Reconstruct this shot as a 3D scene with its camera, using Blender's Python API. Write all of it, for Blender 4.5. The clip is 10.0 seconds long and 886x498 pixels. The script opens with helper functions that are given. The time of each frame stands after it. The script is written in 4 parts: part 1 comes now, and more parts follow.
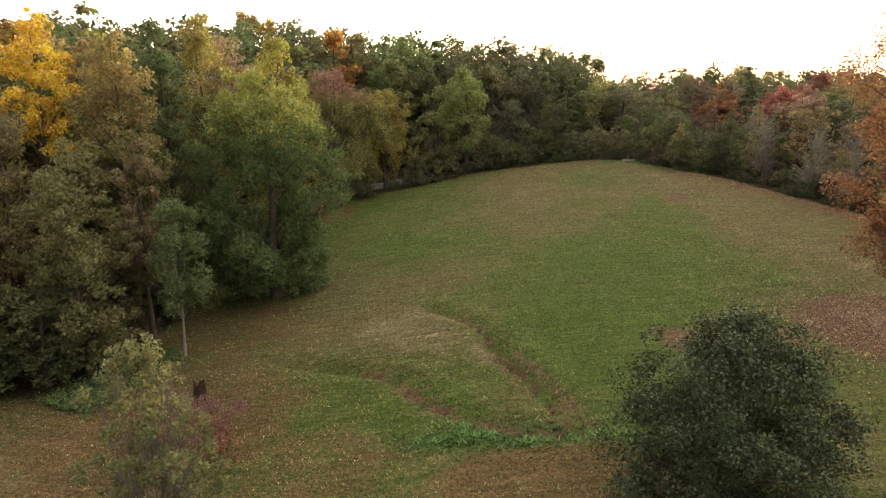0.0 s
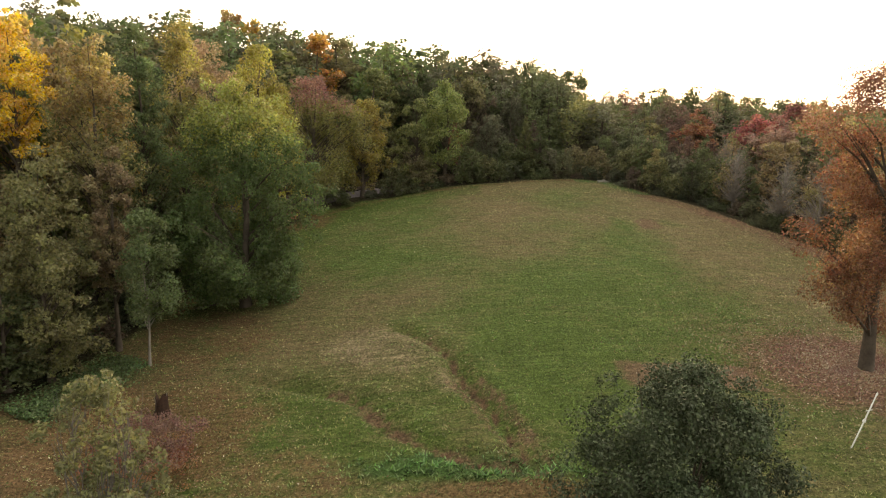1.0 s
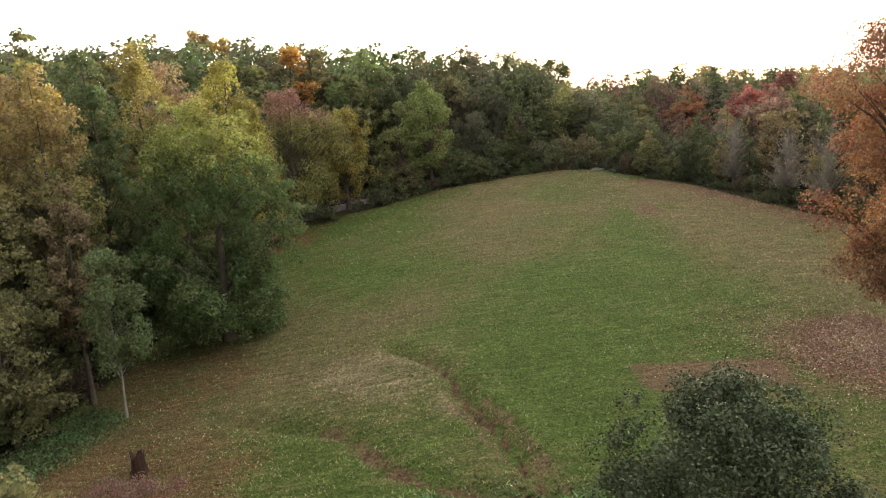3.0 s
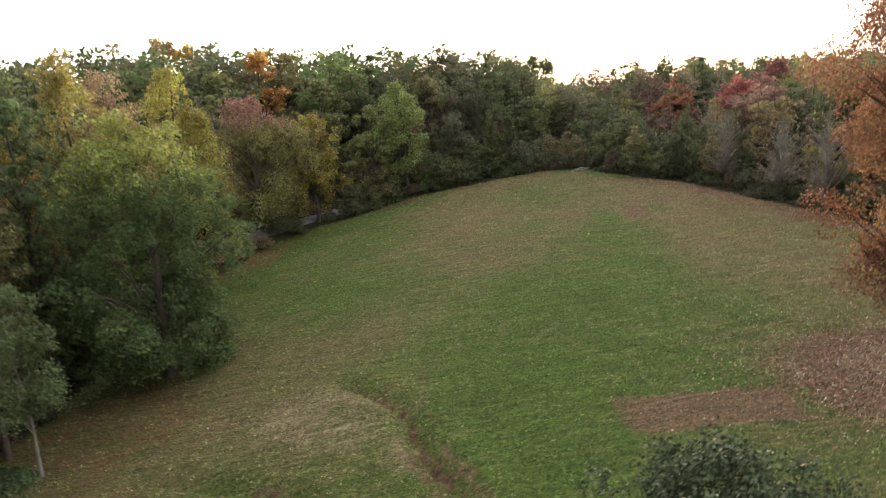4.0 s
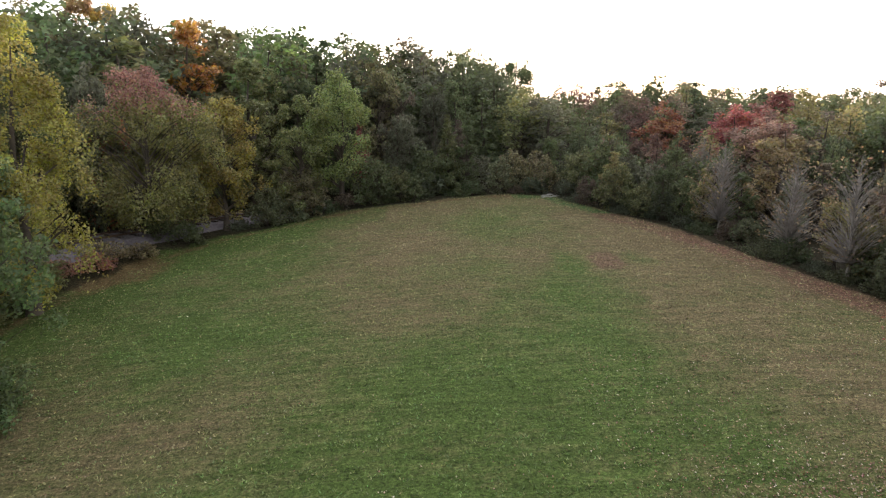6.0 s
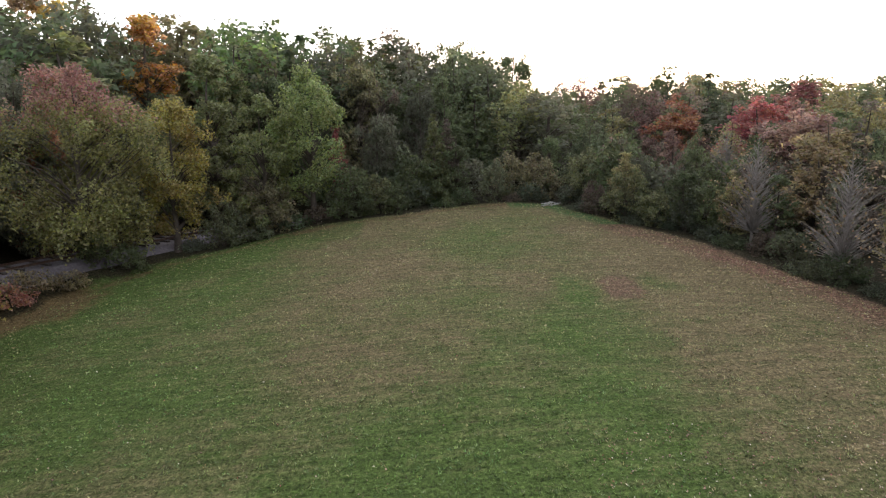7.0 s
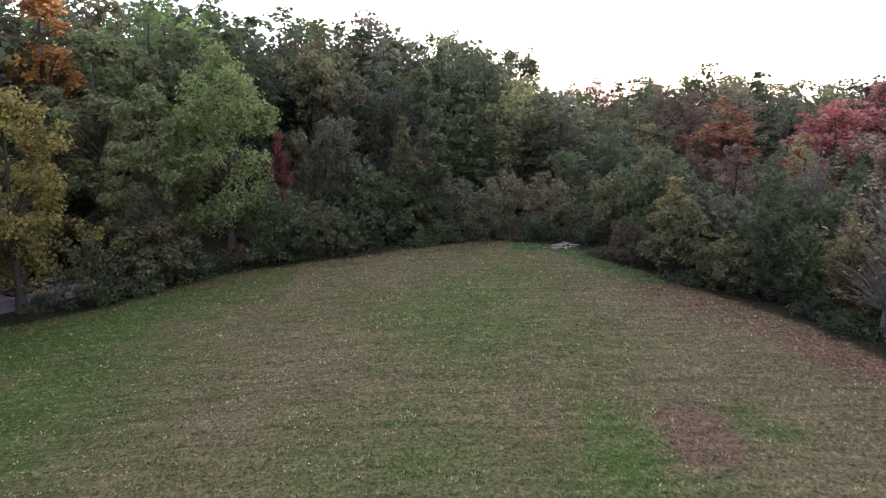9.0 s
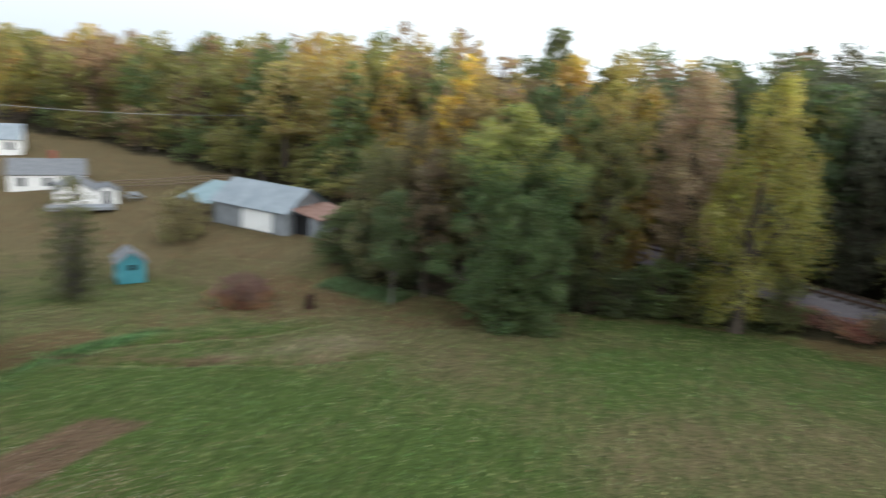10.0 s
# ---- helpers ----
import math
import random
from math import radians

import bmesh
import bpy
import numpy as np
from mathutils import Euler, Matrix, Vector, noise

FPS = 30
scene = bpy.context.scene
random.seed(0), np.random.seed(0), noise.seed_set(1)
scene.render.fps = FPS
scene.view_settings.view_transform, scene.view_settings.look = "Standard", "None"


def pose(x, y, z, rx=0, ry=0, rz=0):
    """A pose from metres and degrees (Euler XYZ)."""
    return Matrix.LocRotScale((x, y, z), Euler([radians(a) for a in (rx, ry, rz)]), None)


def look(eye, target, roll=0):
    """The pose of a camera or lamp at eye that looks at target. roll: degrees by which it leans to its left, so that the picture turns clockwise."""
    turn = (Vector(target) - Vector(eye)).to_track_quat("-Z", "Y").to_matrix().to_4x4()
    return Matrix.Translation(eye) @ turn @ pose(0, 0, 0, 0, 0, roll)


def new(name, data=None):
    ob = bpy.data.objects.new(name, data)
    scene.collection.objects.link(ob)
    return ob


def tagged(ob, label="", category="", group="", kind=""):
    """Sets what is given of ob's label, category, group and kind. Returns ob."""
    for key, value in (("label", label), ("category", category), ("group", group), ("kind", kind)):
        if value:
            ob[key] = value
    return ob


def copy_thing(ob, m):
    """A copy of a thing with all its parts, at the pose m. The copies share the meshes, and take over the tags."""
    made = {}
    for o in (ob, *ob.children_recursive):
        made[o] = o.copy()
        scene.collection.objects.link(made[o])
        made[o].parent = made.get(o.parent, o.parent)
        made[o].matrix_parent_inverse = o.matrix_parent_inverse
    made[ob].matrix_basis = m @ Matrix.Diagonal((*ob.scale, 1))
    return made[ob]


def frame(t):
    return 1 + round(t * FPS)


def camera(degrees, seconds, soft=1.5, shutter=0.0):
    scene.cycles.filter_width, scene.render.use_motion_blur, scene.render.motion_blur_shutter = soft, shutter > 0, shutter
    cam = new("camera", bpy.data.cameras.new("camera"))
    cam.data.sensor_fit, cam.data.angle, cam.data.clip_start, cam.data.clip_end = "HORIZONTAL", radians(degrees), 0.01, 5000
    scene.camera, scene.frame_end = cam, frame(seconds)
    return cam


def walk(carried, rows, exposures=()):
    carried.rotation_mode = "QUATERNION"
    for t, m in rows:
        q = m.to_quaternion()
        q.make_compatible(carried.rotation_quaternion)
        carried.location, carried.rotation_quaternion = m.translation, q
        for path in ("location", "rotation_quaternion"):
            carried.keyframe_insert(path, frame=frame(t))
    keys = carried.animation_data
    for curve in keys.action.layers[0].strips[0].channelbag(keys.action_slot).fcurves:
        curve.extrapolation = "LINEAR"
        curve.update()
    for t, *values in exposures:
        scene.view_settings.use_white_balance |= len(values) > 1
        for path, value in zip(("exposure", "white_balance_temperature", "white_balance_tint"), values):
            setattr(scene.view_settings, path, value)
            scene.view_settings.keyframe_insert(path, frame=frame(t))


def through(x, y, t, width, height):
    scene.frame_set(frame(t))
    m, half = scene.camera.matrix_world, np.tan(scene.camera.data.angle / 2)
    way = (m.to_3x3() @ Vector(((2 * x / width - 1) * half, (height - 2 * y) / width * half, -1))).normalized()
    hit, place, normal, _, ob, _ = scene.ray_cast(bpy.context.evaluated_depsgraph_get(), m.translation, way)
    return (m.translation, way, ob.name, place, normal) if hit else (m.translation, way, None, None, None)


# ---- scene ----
cam = camera(65.3, 10.0, soft=1.15, shutter=0.17)
# seconds, eye in metres, yaw, pitch and lean in degrees
ROWS = [
    (0, 0.297, 0.084, 10.834, 0.78, -12.18, -0.92),
    (0.5, 0.349, -0.007, 11.240, -0.89, -12.09, 1.02),
    (1, 0.606, -0.049, 12.031, -1.18, -12.03, 2.31),
    (1.5, 0.770, -0.019, 12.325, -1.33, -11.93, 2.67),
    (2, 0.845, 0.332, 12.154, -1.50, -11.99, 2.28),
    (2.5, 0.964, 1.362, 11.921, -1.53, -11.84, 1.98),
    (2.7, 0.985, 1.923, 11.890, -1.54, -11.85, 0.66),
    (3.8, 2.745, 6.090, 11.671, -0.25, -11.68, -11.62),
    (4, 3.261, 7.035, 11.653, -1.47, -11.73, -5.25),
    (4.5, 4.178, 9.692, 11.454, -3.04, -11.55, 0.31),
    (5, 5.262, 12.586, 11.332, -3.15, -11.46, 0.13),
    (5.5, 6.076, 15.522, 11.265, -3.66, -11.40, 1.22),
    (5.7, 6.371, 16.705, 11.254, -3.78, -11.41, 1.03),
    (6.8, 8.379, 24.639, 11.080, -3.52, -11.36, -0.44),
    (7, 8.708, 26.233, 11.025, -3.51, -11.35, -0.56),
    (7.5, 9.542, 30.270, 10.923, -3.50, -11.34, -0.55),
    (8, 10.330, 34.353, 10.804, -3.48, -11.29, -0.47),
    (8.5, 10.984, 38.315, 10.813, -3.54, -11.08, 0.23),
    (8.9, 11.450, 41.000, 10.940, -3.40, -11.09, 0.24),
    (9, 11.546, 41.634, 10.965, -3.14, -11.09, 0.25),
    (9.1, 12.00, 42.80, 11.05, 1.2, -11.2, 3.0),
    (9.2, 12.80, 44.30, 11.15, 10.0, -11.4, 5.8),
    (9.3, 13.90, 46.10, 11.30, 21.2, -11.7, 7.6),
    (9.4, 15.30, 47.80, 11.45, 32.5, -12.0, 8.9),
    (9.5, 17.00, 49.00, 11.65, 43.9, -12.3, 9.6),
    (9.6, 19.30, 49.50, 12.10, 55.5, -12.7, 9.5),
    (9.7, 22.10, 49.60, 12.70, 67.2, -13.1, 8.6),
    (9.8, 25.30, 49.40, 13.40, 78.9, -13.6, 7.3),
    (9.9, 28.70, 48.90, 14.10, 90.6, -14.2, 5.9),
    (10.0, 32.00, 48.30, 14.70, 102.2, -14.7, 4.6),
]
EXPOSURES = [(0.0, 0.08, 7950, 12), (2.5, 0.22, 7250, 12), (5.0, 0.14, 6450, 14), (7.5, 0.10, 5850, 19), (9.0, 0.08, 5500, 23), (9.5, 0.0, 5500, 17), (10.0, 0.08, 5950, 8)]
walk(cam, [(t, pose(x, y, z, 90 + pitch, 0, yaw) @ pose(0, 0, 0, 0, 0, lean)) for t, x, y, z, yaw, pitch, lean in ROWS], EXPOSURES)

# ---- light: low autumn sun behind the ridge, thin bright cloud ----
SUN_RIGHT, SUN_UP = 20.0, 6.0
sun_dir = Vector((math.sin(radians(SUN_RIGHT)) * math.cos(radians(SUN_UP)), math.cos(radians(SUN_RIGHT)) * math.cos(radians(SUN_UP)), math.sin(radians(SUN_UP))))
world = bpy.data.worlds.new("sky")
scene.world = world
world.use_nodes = True
wn, wl = world.node_tree.nodes, world.node_tree.links
wn.clear()
sky = wn.new("ShaderNodeTexSky")
sky.sky_type = "NISHITA"
sky.sun_disc = False
sky.sun_elevation = radians(SUN_UP)
sky.sun_rotation = radians(SUN_RIGHT)
sky.dust_density = 3.0
sky_part = wn.new("ShaderNodeBackground")
sky_part.inputs["Strength"].default_value = 0.06
cloud_part = wn.new("ShaderNodeBackground")
# thin cloud, brightest towards the sun, cooler and dimmer away from it
towards = wn.new("ShaderNodeVectorMath")
towards.operation = "DOT_PRODUCT"
towards.inputs[1].default_value = sun_dir
nearness = wn.new("ShaderNodeMapRange")
nearness.inputs["From Min"].default_value = -1.0
glow = wn.new("ShaderNodeMath")
glow.operation = "POWER"
glow.inputs[1].default_value = 1.6
strength = wn.new("ShaderNodeMath")
strength.operation = "MULTIPLY_ADD"
strength.inputs[1].default_value = 2.1
strength.inputs[2].default_value = 0.92
cloud_colour = wn.new("ShaderNodeMix")
cloud_colour.data_type = "RGBA"
cloud_colour.inputs[6].default_value = (0.90, 0.955, 1.0, 1)
cloud_colour.inputs[7].default_value = (1.0, 0.97, 0.93, 1)
wl.new(wn.new("ShaderNodeTexCoord").outputs["Generated"], towards.inputs[0])
wl.new(towards.outputs["Value"], nearness.inputs["Value"])
wl.new(nearness.outputs[0], glow.inputs[0])
wl.new(glow.outputs[0], strength.inputs[0])
wl.new(nearness.outputs[0], cloud_colour.inputs[0])
wl.new(cloud_colour.outputs[2], cloud_part.inputs["Color"])
wl.new(strength.outputs[0], cloud_part.inputs["Strength"])
both = wn.new("ShaderNodeAddShader")
wout = wn.new("ShaderNodeOutputWorld")
wl.new(sky.outputs[0], sky_part.inputs["Color"])
wl.new(sky_part.outputs[0], both.inputs[0])
wl.new(cloud_part.outputs[0], both.inputs[1])
wl.new(both.outputs[0], wout.inputs["Surface"])

sun_data = bpy.data.lights.new("sun", "SUN")
sun_data.energy = 6.0
sun_data.angle = radians(0.8)
sun_data.color = (1.0, 0.78, 0.52)
sun = new("sun", sun_data)
sun.matrix_world = look(sun_dir * 300, (0, 0, 0))


# ---- materials ----
class Nodes:
    """A short way to write a node tree."""

    def __init__(self, name):
        self.mat = bpy.data.materials.new(name)
        self.mat.use_nodes = True
        self.tree = self.mat.node_tree
        self.tree.nodes.clear()
        self.out = self.add("ShaderNodeOutputMaterial")

    def add(self, kind, **props):
        node = self.tree.nodes.new(kind)
        for key, value in props.items():
            setattr(node, key, value)
        return node

    def put(self, socket, value):
        if hasattr(value, "is_output"):
            self.tree.links.new(value, socket)
        else:
            socket.default_value = value

    def noise(self, scale, detail=3.0, rough=0.6, vector=None, distort=0.0):
        n = self.add("ShaderNodeTexNoise")
        n.inputs["Scale"].default_value = scale
        n.inputs["Detail"].default_value = detail
        n.inputs["Roughness"].default_value = rough
        n.inputs["Distortion"].default_value = distort
        self.put(n.inputs["Vector"], vector if vector is not None else self.place())
        return n.outputs["Fac"]

    def place(self, kind="Object"):
        if not hasattr(self, "coords"):
            self.coords = self.add("ShaderNodeTexCoord")
        return self.coords.outputs[kind]

    def math(self, how, a, b=0.0, c=0.0, clamp=False):
        n = self.add("ShaderNodeMath", operation=how, use_clamp=clamp)
        for socket, value in zip(n.inputs, (a, b, c)):
            self.put(socket, value)
        return n.outputs[0]

    def span(self, value, low, high, to_low=0.0, to_high=1.0):
        n = self.add("ShaderNodeMapRange")
        for socket, v in zip(n.inputs, (value, low, high, to_low, to_high)):
            self.put(socket, v)
        return n.outputs[0]

    def mix(self, fac, a, b, how="MIX"):
        n = self.add("ShaderNodeMix", data_type="RGBA", blend_type=how)
        self.put(n.inputs[0], fac)
        self.put(n.inputs[6], a if hasattr(a, "is_output") else (*a, 1))
        self.put(n.inputs[7], b if hasattr(b, "is_output") else (*b, 1))
        return n.outputs[2]

    def attr(self, name):
        return self.add("ShaderNodeAttribute", attribute_name=name).outputs["Fac"]

    def bump(self, height, strength=0.4, distance=0.05):
        n = self.add("ShaderNodeBump")
        n.inputs["Strength"].default_value = strength
        n.inputs["Distance"].default_value = distance
        self.put(n.inputs["Height"], height)
        return n.outputs[0]

    def finish(self, colour, rough=0.8, metal=0.0, normal=None, spec=0.3):
        p = self.add("ShaderNodeBsdfPrincipled")
        self.put(p.inputs["Base Color"], colour if hasattr(colour, "is_output") else (*colour, 1))
        self.put(p.inputs["Roughness"], rough)
        self.put(p.inputs["Metallic"], metal)
        self.put(p.inputs["Specular IOR Level"], spec)
        if normal is not None:
            self.put(p.inputs["Normal"], normal)
        self.tree.links.new(p.outputs[0], self.out.inputs["Surface"])
        return self.mat


def surface(name, dark, light, scale=3.0, rough=0.8, metal=0.0, bump=0.3, spec=0.3, fine=25.0):
    n = Nodes(name)
    big, small = n.noise(scale, 4.0), n.noise(fine, 3.0)
    fac = n.math("ADD", n.math("MULTIPLY", n.span(big, 0.3, 0.7), 0.65), n.math("MULTIPLY", n.span(small, 0.25, 0.75), 0.35))
    return n.finish(n.mix(fac, dark, light), rough, metal, n.bump(small, bump, 0.02), spec)


def foliage(name, through=0.35, rough=0.55, spec=0.25, tint=False, least=1.15, most=2.85):
    """Leaves coloured by the object's own colour, each leaf a little different."""
    n = Nodes(name)
    info = n.add("ShaderNodeObjectInfo")
    leaf = n.add("ShaderNodeNewGeometry").outputs["Random Per Island"]
    patch = n.noise(0.55, 2.0)
    hsv = n.add("ShaderNodeHueSaturation")
    n.put(hsv.inputs["Color"], n.add("ShaderNodeAttribute", attribute_name="tint").outputs["Color"] if tint else info.outputs["Color"])
    n.put(hsv.inputs["Hue"], n.math("ADD", n.span(leaf, 0, 1, 0.478, 0.522), n.span(patch, 0.3, 0.7, -0.022, 0.022)))
    n.put(hsv.inputs["Saturation"], n.span(n.math("FRACT", n.math("MULTIPLY", leaf, 7.3)), 0, 1, 0.75, 1.1))
    value = n.math("MULTIPLY", n.span(n.math("FRACT", n.math("MULTIPLY", leaf, 13.7)), 0, 1, least, most), n.span(patch, 0.25, 0.75, 0.72, 1.3))
    n.put(hsv.inputs["Value"], value)
    p = n.add("ShaderNodeBsdfPrincipled")
    n.put(p.inputs["Base Color"], hsv.outputs[0])
    n.put(p.inputs["Roughness"], rough)
    n.put(p.inputs["Specular IOR Level"], spec)
    t = n.add("ShaderNodeBsdfTranslucent")
    n.put(t.inputs["Color"], hsv.outputs[0])
    m = n.add("ShaderNodeMixShader")
    n.put(m.inputs[0], through)
    n.tree.links.new(p.outputs[0], m.inputs[1])
    n.tree.links.new(t.outputs[0], m.inputs[2])
    n.tree.links.new(m.outputs[0], n.out.inputs["Surface"])
    return n.mat


def meadow():
    """Mown autumn grass: green and straw coloured, bare soil, leaf litter."""
    n = Nodes("meadow_grass")
    broad, mid, small, tiny = n.noise(0.11, 4.0, 0.6), n.noise(0.7, 4.0, 0.65), n.noise(4.5, 4.0, 0.7), n.noise(10.0, 3.0, 0.75)
    rows = n.add("ShaderNodeMapping")
    rows.inputs["Rotation"].default_value = (0, 0, radians(8))
    rows.inputs["Scale"].default_value = (0.35, 1.6, 1)
    n.put(rows.inputs["Vector"], n.place())
    streak = n.noise(1.4, 4.0, 0.7, rows.outputs[0])
    swath = n.add("ShaderNodeMapping")
    swath.inputs["Rotation"].default_value = (0, 0, radians(-4))
    swath.inputs["Scale"].default_value = (0.30, 3.2, 1)
    n.put(swath.inputs["Vector"], n.place())
    mown = n.noise(1.35, 3.0, 0.6, swath.outputs[0], 0.4)
    ragged = n.math("ADD", n.math("MULTIPLY", n.math("SUBTRACT", mid, 0.5), 0.9), n.math("MULTIPLY", n.math("SUBTRACT", small, 0.5), 0.8))

    def mask(name, low=0.35, high=0.65):
        return n.span(n.math("ADD", n.attr(name), ragged), low, high)

    green = n.mix(n.span(small, 0.3, 0.7), (0.044, 0.070, 0.015), (0.092, 0.134, 0.032))
    straw = n.mix(n.span(small, 0.3, 0.7), (0.098, 0.080, 0.038), (0.178, 0.140, 0.072))
    soil = n.mix(n.span(small, 0.3, 0.7), (0.085, 0.050, 0.030), (0.190, 0.120, 0.080))
    lush = n.mix(n.span(small, 0.3, 0.7), (0.034, 0.072, 0.020), (0.076, 0.138, 0.040))
    litter = n.mix(n.span(tiny, 0.35, 0.65), (0.075, 0.036, 0.024), (0.230, 0.130, 0.090))
    pale = n.mix(n.span(small, 0.3, 0.7), (0.120, 0.100, 0.052), (0.290, 0.230, 0.145))
    much = n.math("ADD", n.attr("dry"), n.math("ADD", n.math("MULTIPLY", n.math("SUBTRACT", streak, 0.5), 1.1), n.math("ADD", ragged, n.math("MULTIPLY", n.math("SUBTRACT", broad, 0.5), 1.7))))
    colour = n.mix(n.span(much, 0.1, 0.95), green, straw)
    colour = n.mix(n.math("MULTIPLY", mask("rust"), 0.75), colour, n.mix(n.span(small, 0.3, 0.7), (0.105, 0.058, 0.028), (0.175, 0.105, 0.056)))
    colour = n.mix(n.math("MULTIPLY", mask("pale", 0.35, 1.1), n.span(streak, 0.35, 0.6, 0.3, 0.95)), colour, pale)
    colour = n.mix(mask("lush"), colour, lush)
    colour = n.mix(n.math("MULTIPLY", mask("soil", 0.40, 0.75), 0.85), colour, soil)
    colour = n.mix(n.math("MULTIPLY", mask("drain", 0.36, 0.75), 0.95), colour, n.mix(n.span(small, 0.3, 0.7), (0.050, 0.030, 0.018), (0.150, 0.092, 0.055)))
    colour = n.mix(n.math("MULTIPLY", mask("litter", 0.4, 0.9), 0.9), colour, litter)
    # ground beyond the field edge goes dark brown to near-black
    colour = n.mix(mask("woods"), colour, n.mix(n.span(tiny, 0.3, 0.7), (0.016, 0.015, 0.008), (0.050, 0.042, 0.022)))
    shade = n.math("MULTIPLY", n.span(tiny, 0.32, 0.68, 0.30, 1.42), n.math("MULTIPLY", n.span(streak, 0.3, 0.7, 0.82, 1.14), n.span(mown, 0.32, 0.68, 0.80, 1.18)))
    hsv = n.add("ShaderNodeHueSaturation")
    n.put(hsv.inputs["Color"], colour)
    n.put(hsv.inputs["Value"], shade)
    height = n.math("ADD", n.math("MULTIPLY", small, 0.7), n.math("ADD", n.math("MULTIPLY", tiny, 0.9), n.math("MULTIPLY", mown, 0.45)))
    return n.finish(hsv.outputs[0], 0.95, 0.0, n.bump(height, 0.9, 0.14), 0.1)


GRASS = meadow()
LEAF = foliage("leaf", 0.55)
FAR_LEAF = foliage("woods_leaf", 0.55, tint=True, least=1.4, most=2.5)
GRASS_BLADE = foliage("grass_blade", 0.3, 0.7, 0.15, tint=True)
FALLEN = foliage("fallen_leaf", 0.05, 0.8, 0.15, tint=True)
WAXY = foliage("waxy_leaf", 0.12, 0.6, 0.15)
BARK = surface("bark", (0.035, 0.027, 0.020), (0.115, 0.092, 0.070), 1.5, 0.95, bump=0.9, fine=14)
PALE_BARK = surface("pale_bark", (0.12, 0.105, 0.09), (0.30, 0.27, 0.235), 1.5, 0.95, bump=0.7, fine=14)
GREY_BARK = surface("grey_bark", (0.07, 0.062, 0.055), (0.17, 0.155, 0.14), 1.5, 0.95, bump=0.7, fine=14)
ROT = surface("rotten_wood", (0.014, 0.009, 0.007), (0.060, 0.028, 0.016), 6.0, 0.95, bump=1.0)
BALLAST = surface("ballast", (0.065, 0.056, 0.060), (0.160, 0.140, 0.145), 5.0, 0.95, bump=1.0, fine=30)
RAIL = surface("rusty_rail", (0.045, 0.028, 0.020), (0.13, 0.085, 0.060), 4.0, 0.6, 0.6, 0.2)
TIE = surface("tarred_timber", (0.025, 0.020, 0.017), (0.085, 0.070, 0.058), 4.0, 0.9)
WHITE_PAINT = surface("white_paint", (0.62, 0.62, 0.60), (0.82, 0.82, 0.80), 1.2, 0.6, bump=0.1)
SHINGLE = surface("grey_shingle", (0.10, 0.105, 0.11), (0.20, 0.205, 0.215), 2.0, 0.9, bump=0.5, fine=9)
TEAL_TIN = surface("weathered_teal_tin", (0.14, 0.22, 0.235), (0.26, 0.33, 0.34), 0.8, 0.5, 0.3, 0.15)
GREY_TIN = surface("grey_tin", (0.18, 0.21, 0.23), (0.32, 0.35, 0.37), 0.9, 0.5, 0.35, 0.15)
RUST_TIN = surface("rusted_tin", (0.16, 0.085, 0.06), (0.34, 0.22, 0.18), 1.1, 0.8, 0.1, 0.2)
GREY_BOARD = surface("grey_board", (0.15, 0.16, 0.17), (0.28, 0.295, 0.31), 1.4, 0.85)
TEAL_PAINT = surface("teal_paint", (0.045, 0.20, 0.25), (0.09, 0.31, 0.36), 1.8, 0.7)
BROWN_BOARD = surface("brown_board", (0.09, 0.065, 0.045), (0.20, 0.15, 0.11), 2.0, 0.9)
# near-black colour that stands in for the shade inside openings
DARK = surface("painted_dark_inside", (0.006, 0.006, 0.007), (0.014, 0.014, 0.015), 2.0, 0.8)
PANE = Nodes("window_glass").finish((0.02, 0.025, 0.03), 0.06, 0.0, None, 0.5)
BRANCH = surface("weathered_branch", (0.20, 0.19, 0.17), (0.40, 0.38, 0.35), 6.0, 0.9)
WIRE = surface("dull_wire", (0.20, 0.20, 0.20), (0.34, 0.34, 0.34), 3.0, 0.6)
RED_BRICK = surface("red_brick", (0.16, 0.05, 0.035), (0.30, 0.11, 0.08), 3.0, 0.9)


# ---- the lie of the land ----
rng = np.random.default_rng(7)


def soft(v, low, high, k=4.0):
    def ramp(q):
        return k * np.logaddexp(0, q / k)
    v = np.asarray(v, float)
    return low + ramp(v - low) - ramp(v - high)


def near_line(x, y, line):
    """Distance to a line of points, and how far along it the nearest place lies (0 to 1)."""
    x, y = np.asarray(x, float), np.asarray(y, float)
    best, along = np.full(x.shape, 1e9), np.zeros(x.shape)
    total, done = sum(math.dist(a, b) for a, b in zip(line, line[1:])), 0.0
    for a, b in zip(line, line[1:]):
        d = math.dist(a, b)
        u = np.clip(((x - a[0]) * (b[0] - a[0]) + (y - a[1]) * (b[1] - a[1])) / d**2, 0, 1)
        far = np.hypot(x - a[0] - u * (b[0] - a[0]), y - a[1] - u * (b[1] - a[1]))
        along = np.where(far < best, (done + u * d) / total, along)
        best = np.minimum(best, far)
        done += d
    return best, along


def curve_line(points, steps=8):
    """A smooth line through the points."""
    p = [Vector(q) for q in points]
    p = [2 * p[0] - p[1]] + p + [2 * p[-1] - p[-2]]
    line = []
    for a, b, c, d in zip(p, p[1:], p[2:], p[3:]):
        for n in range(steps):
            t = n / steps
            line.append(tuple(0.5 * (2 * b + (c - a) * t + (2 * a - 5 * b + 4 * c - d) * t * t + (3 * b - a - 3 * c + d) * t**3)))
    return line + [tuple(p[-2])]


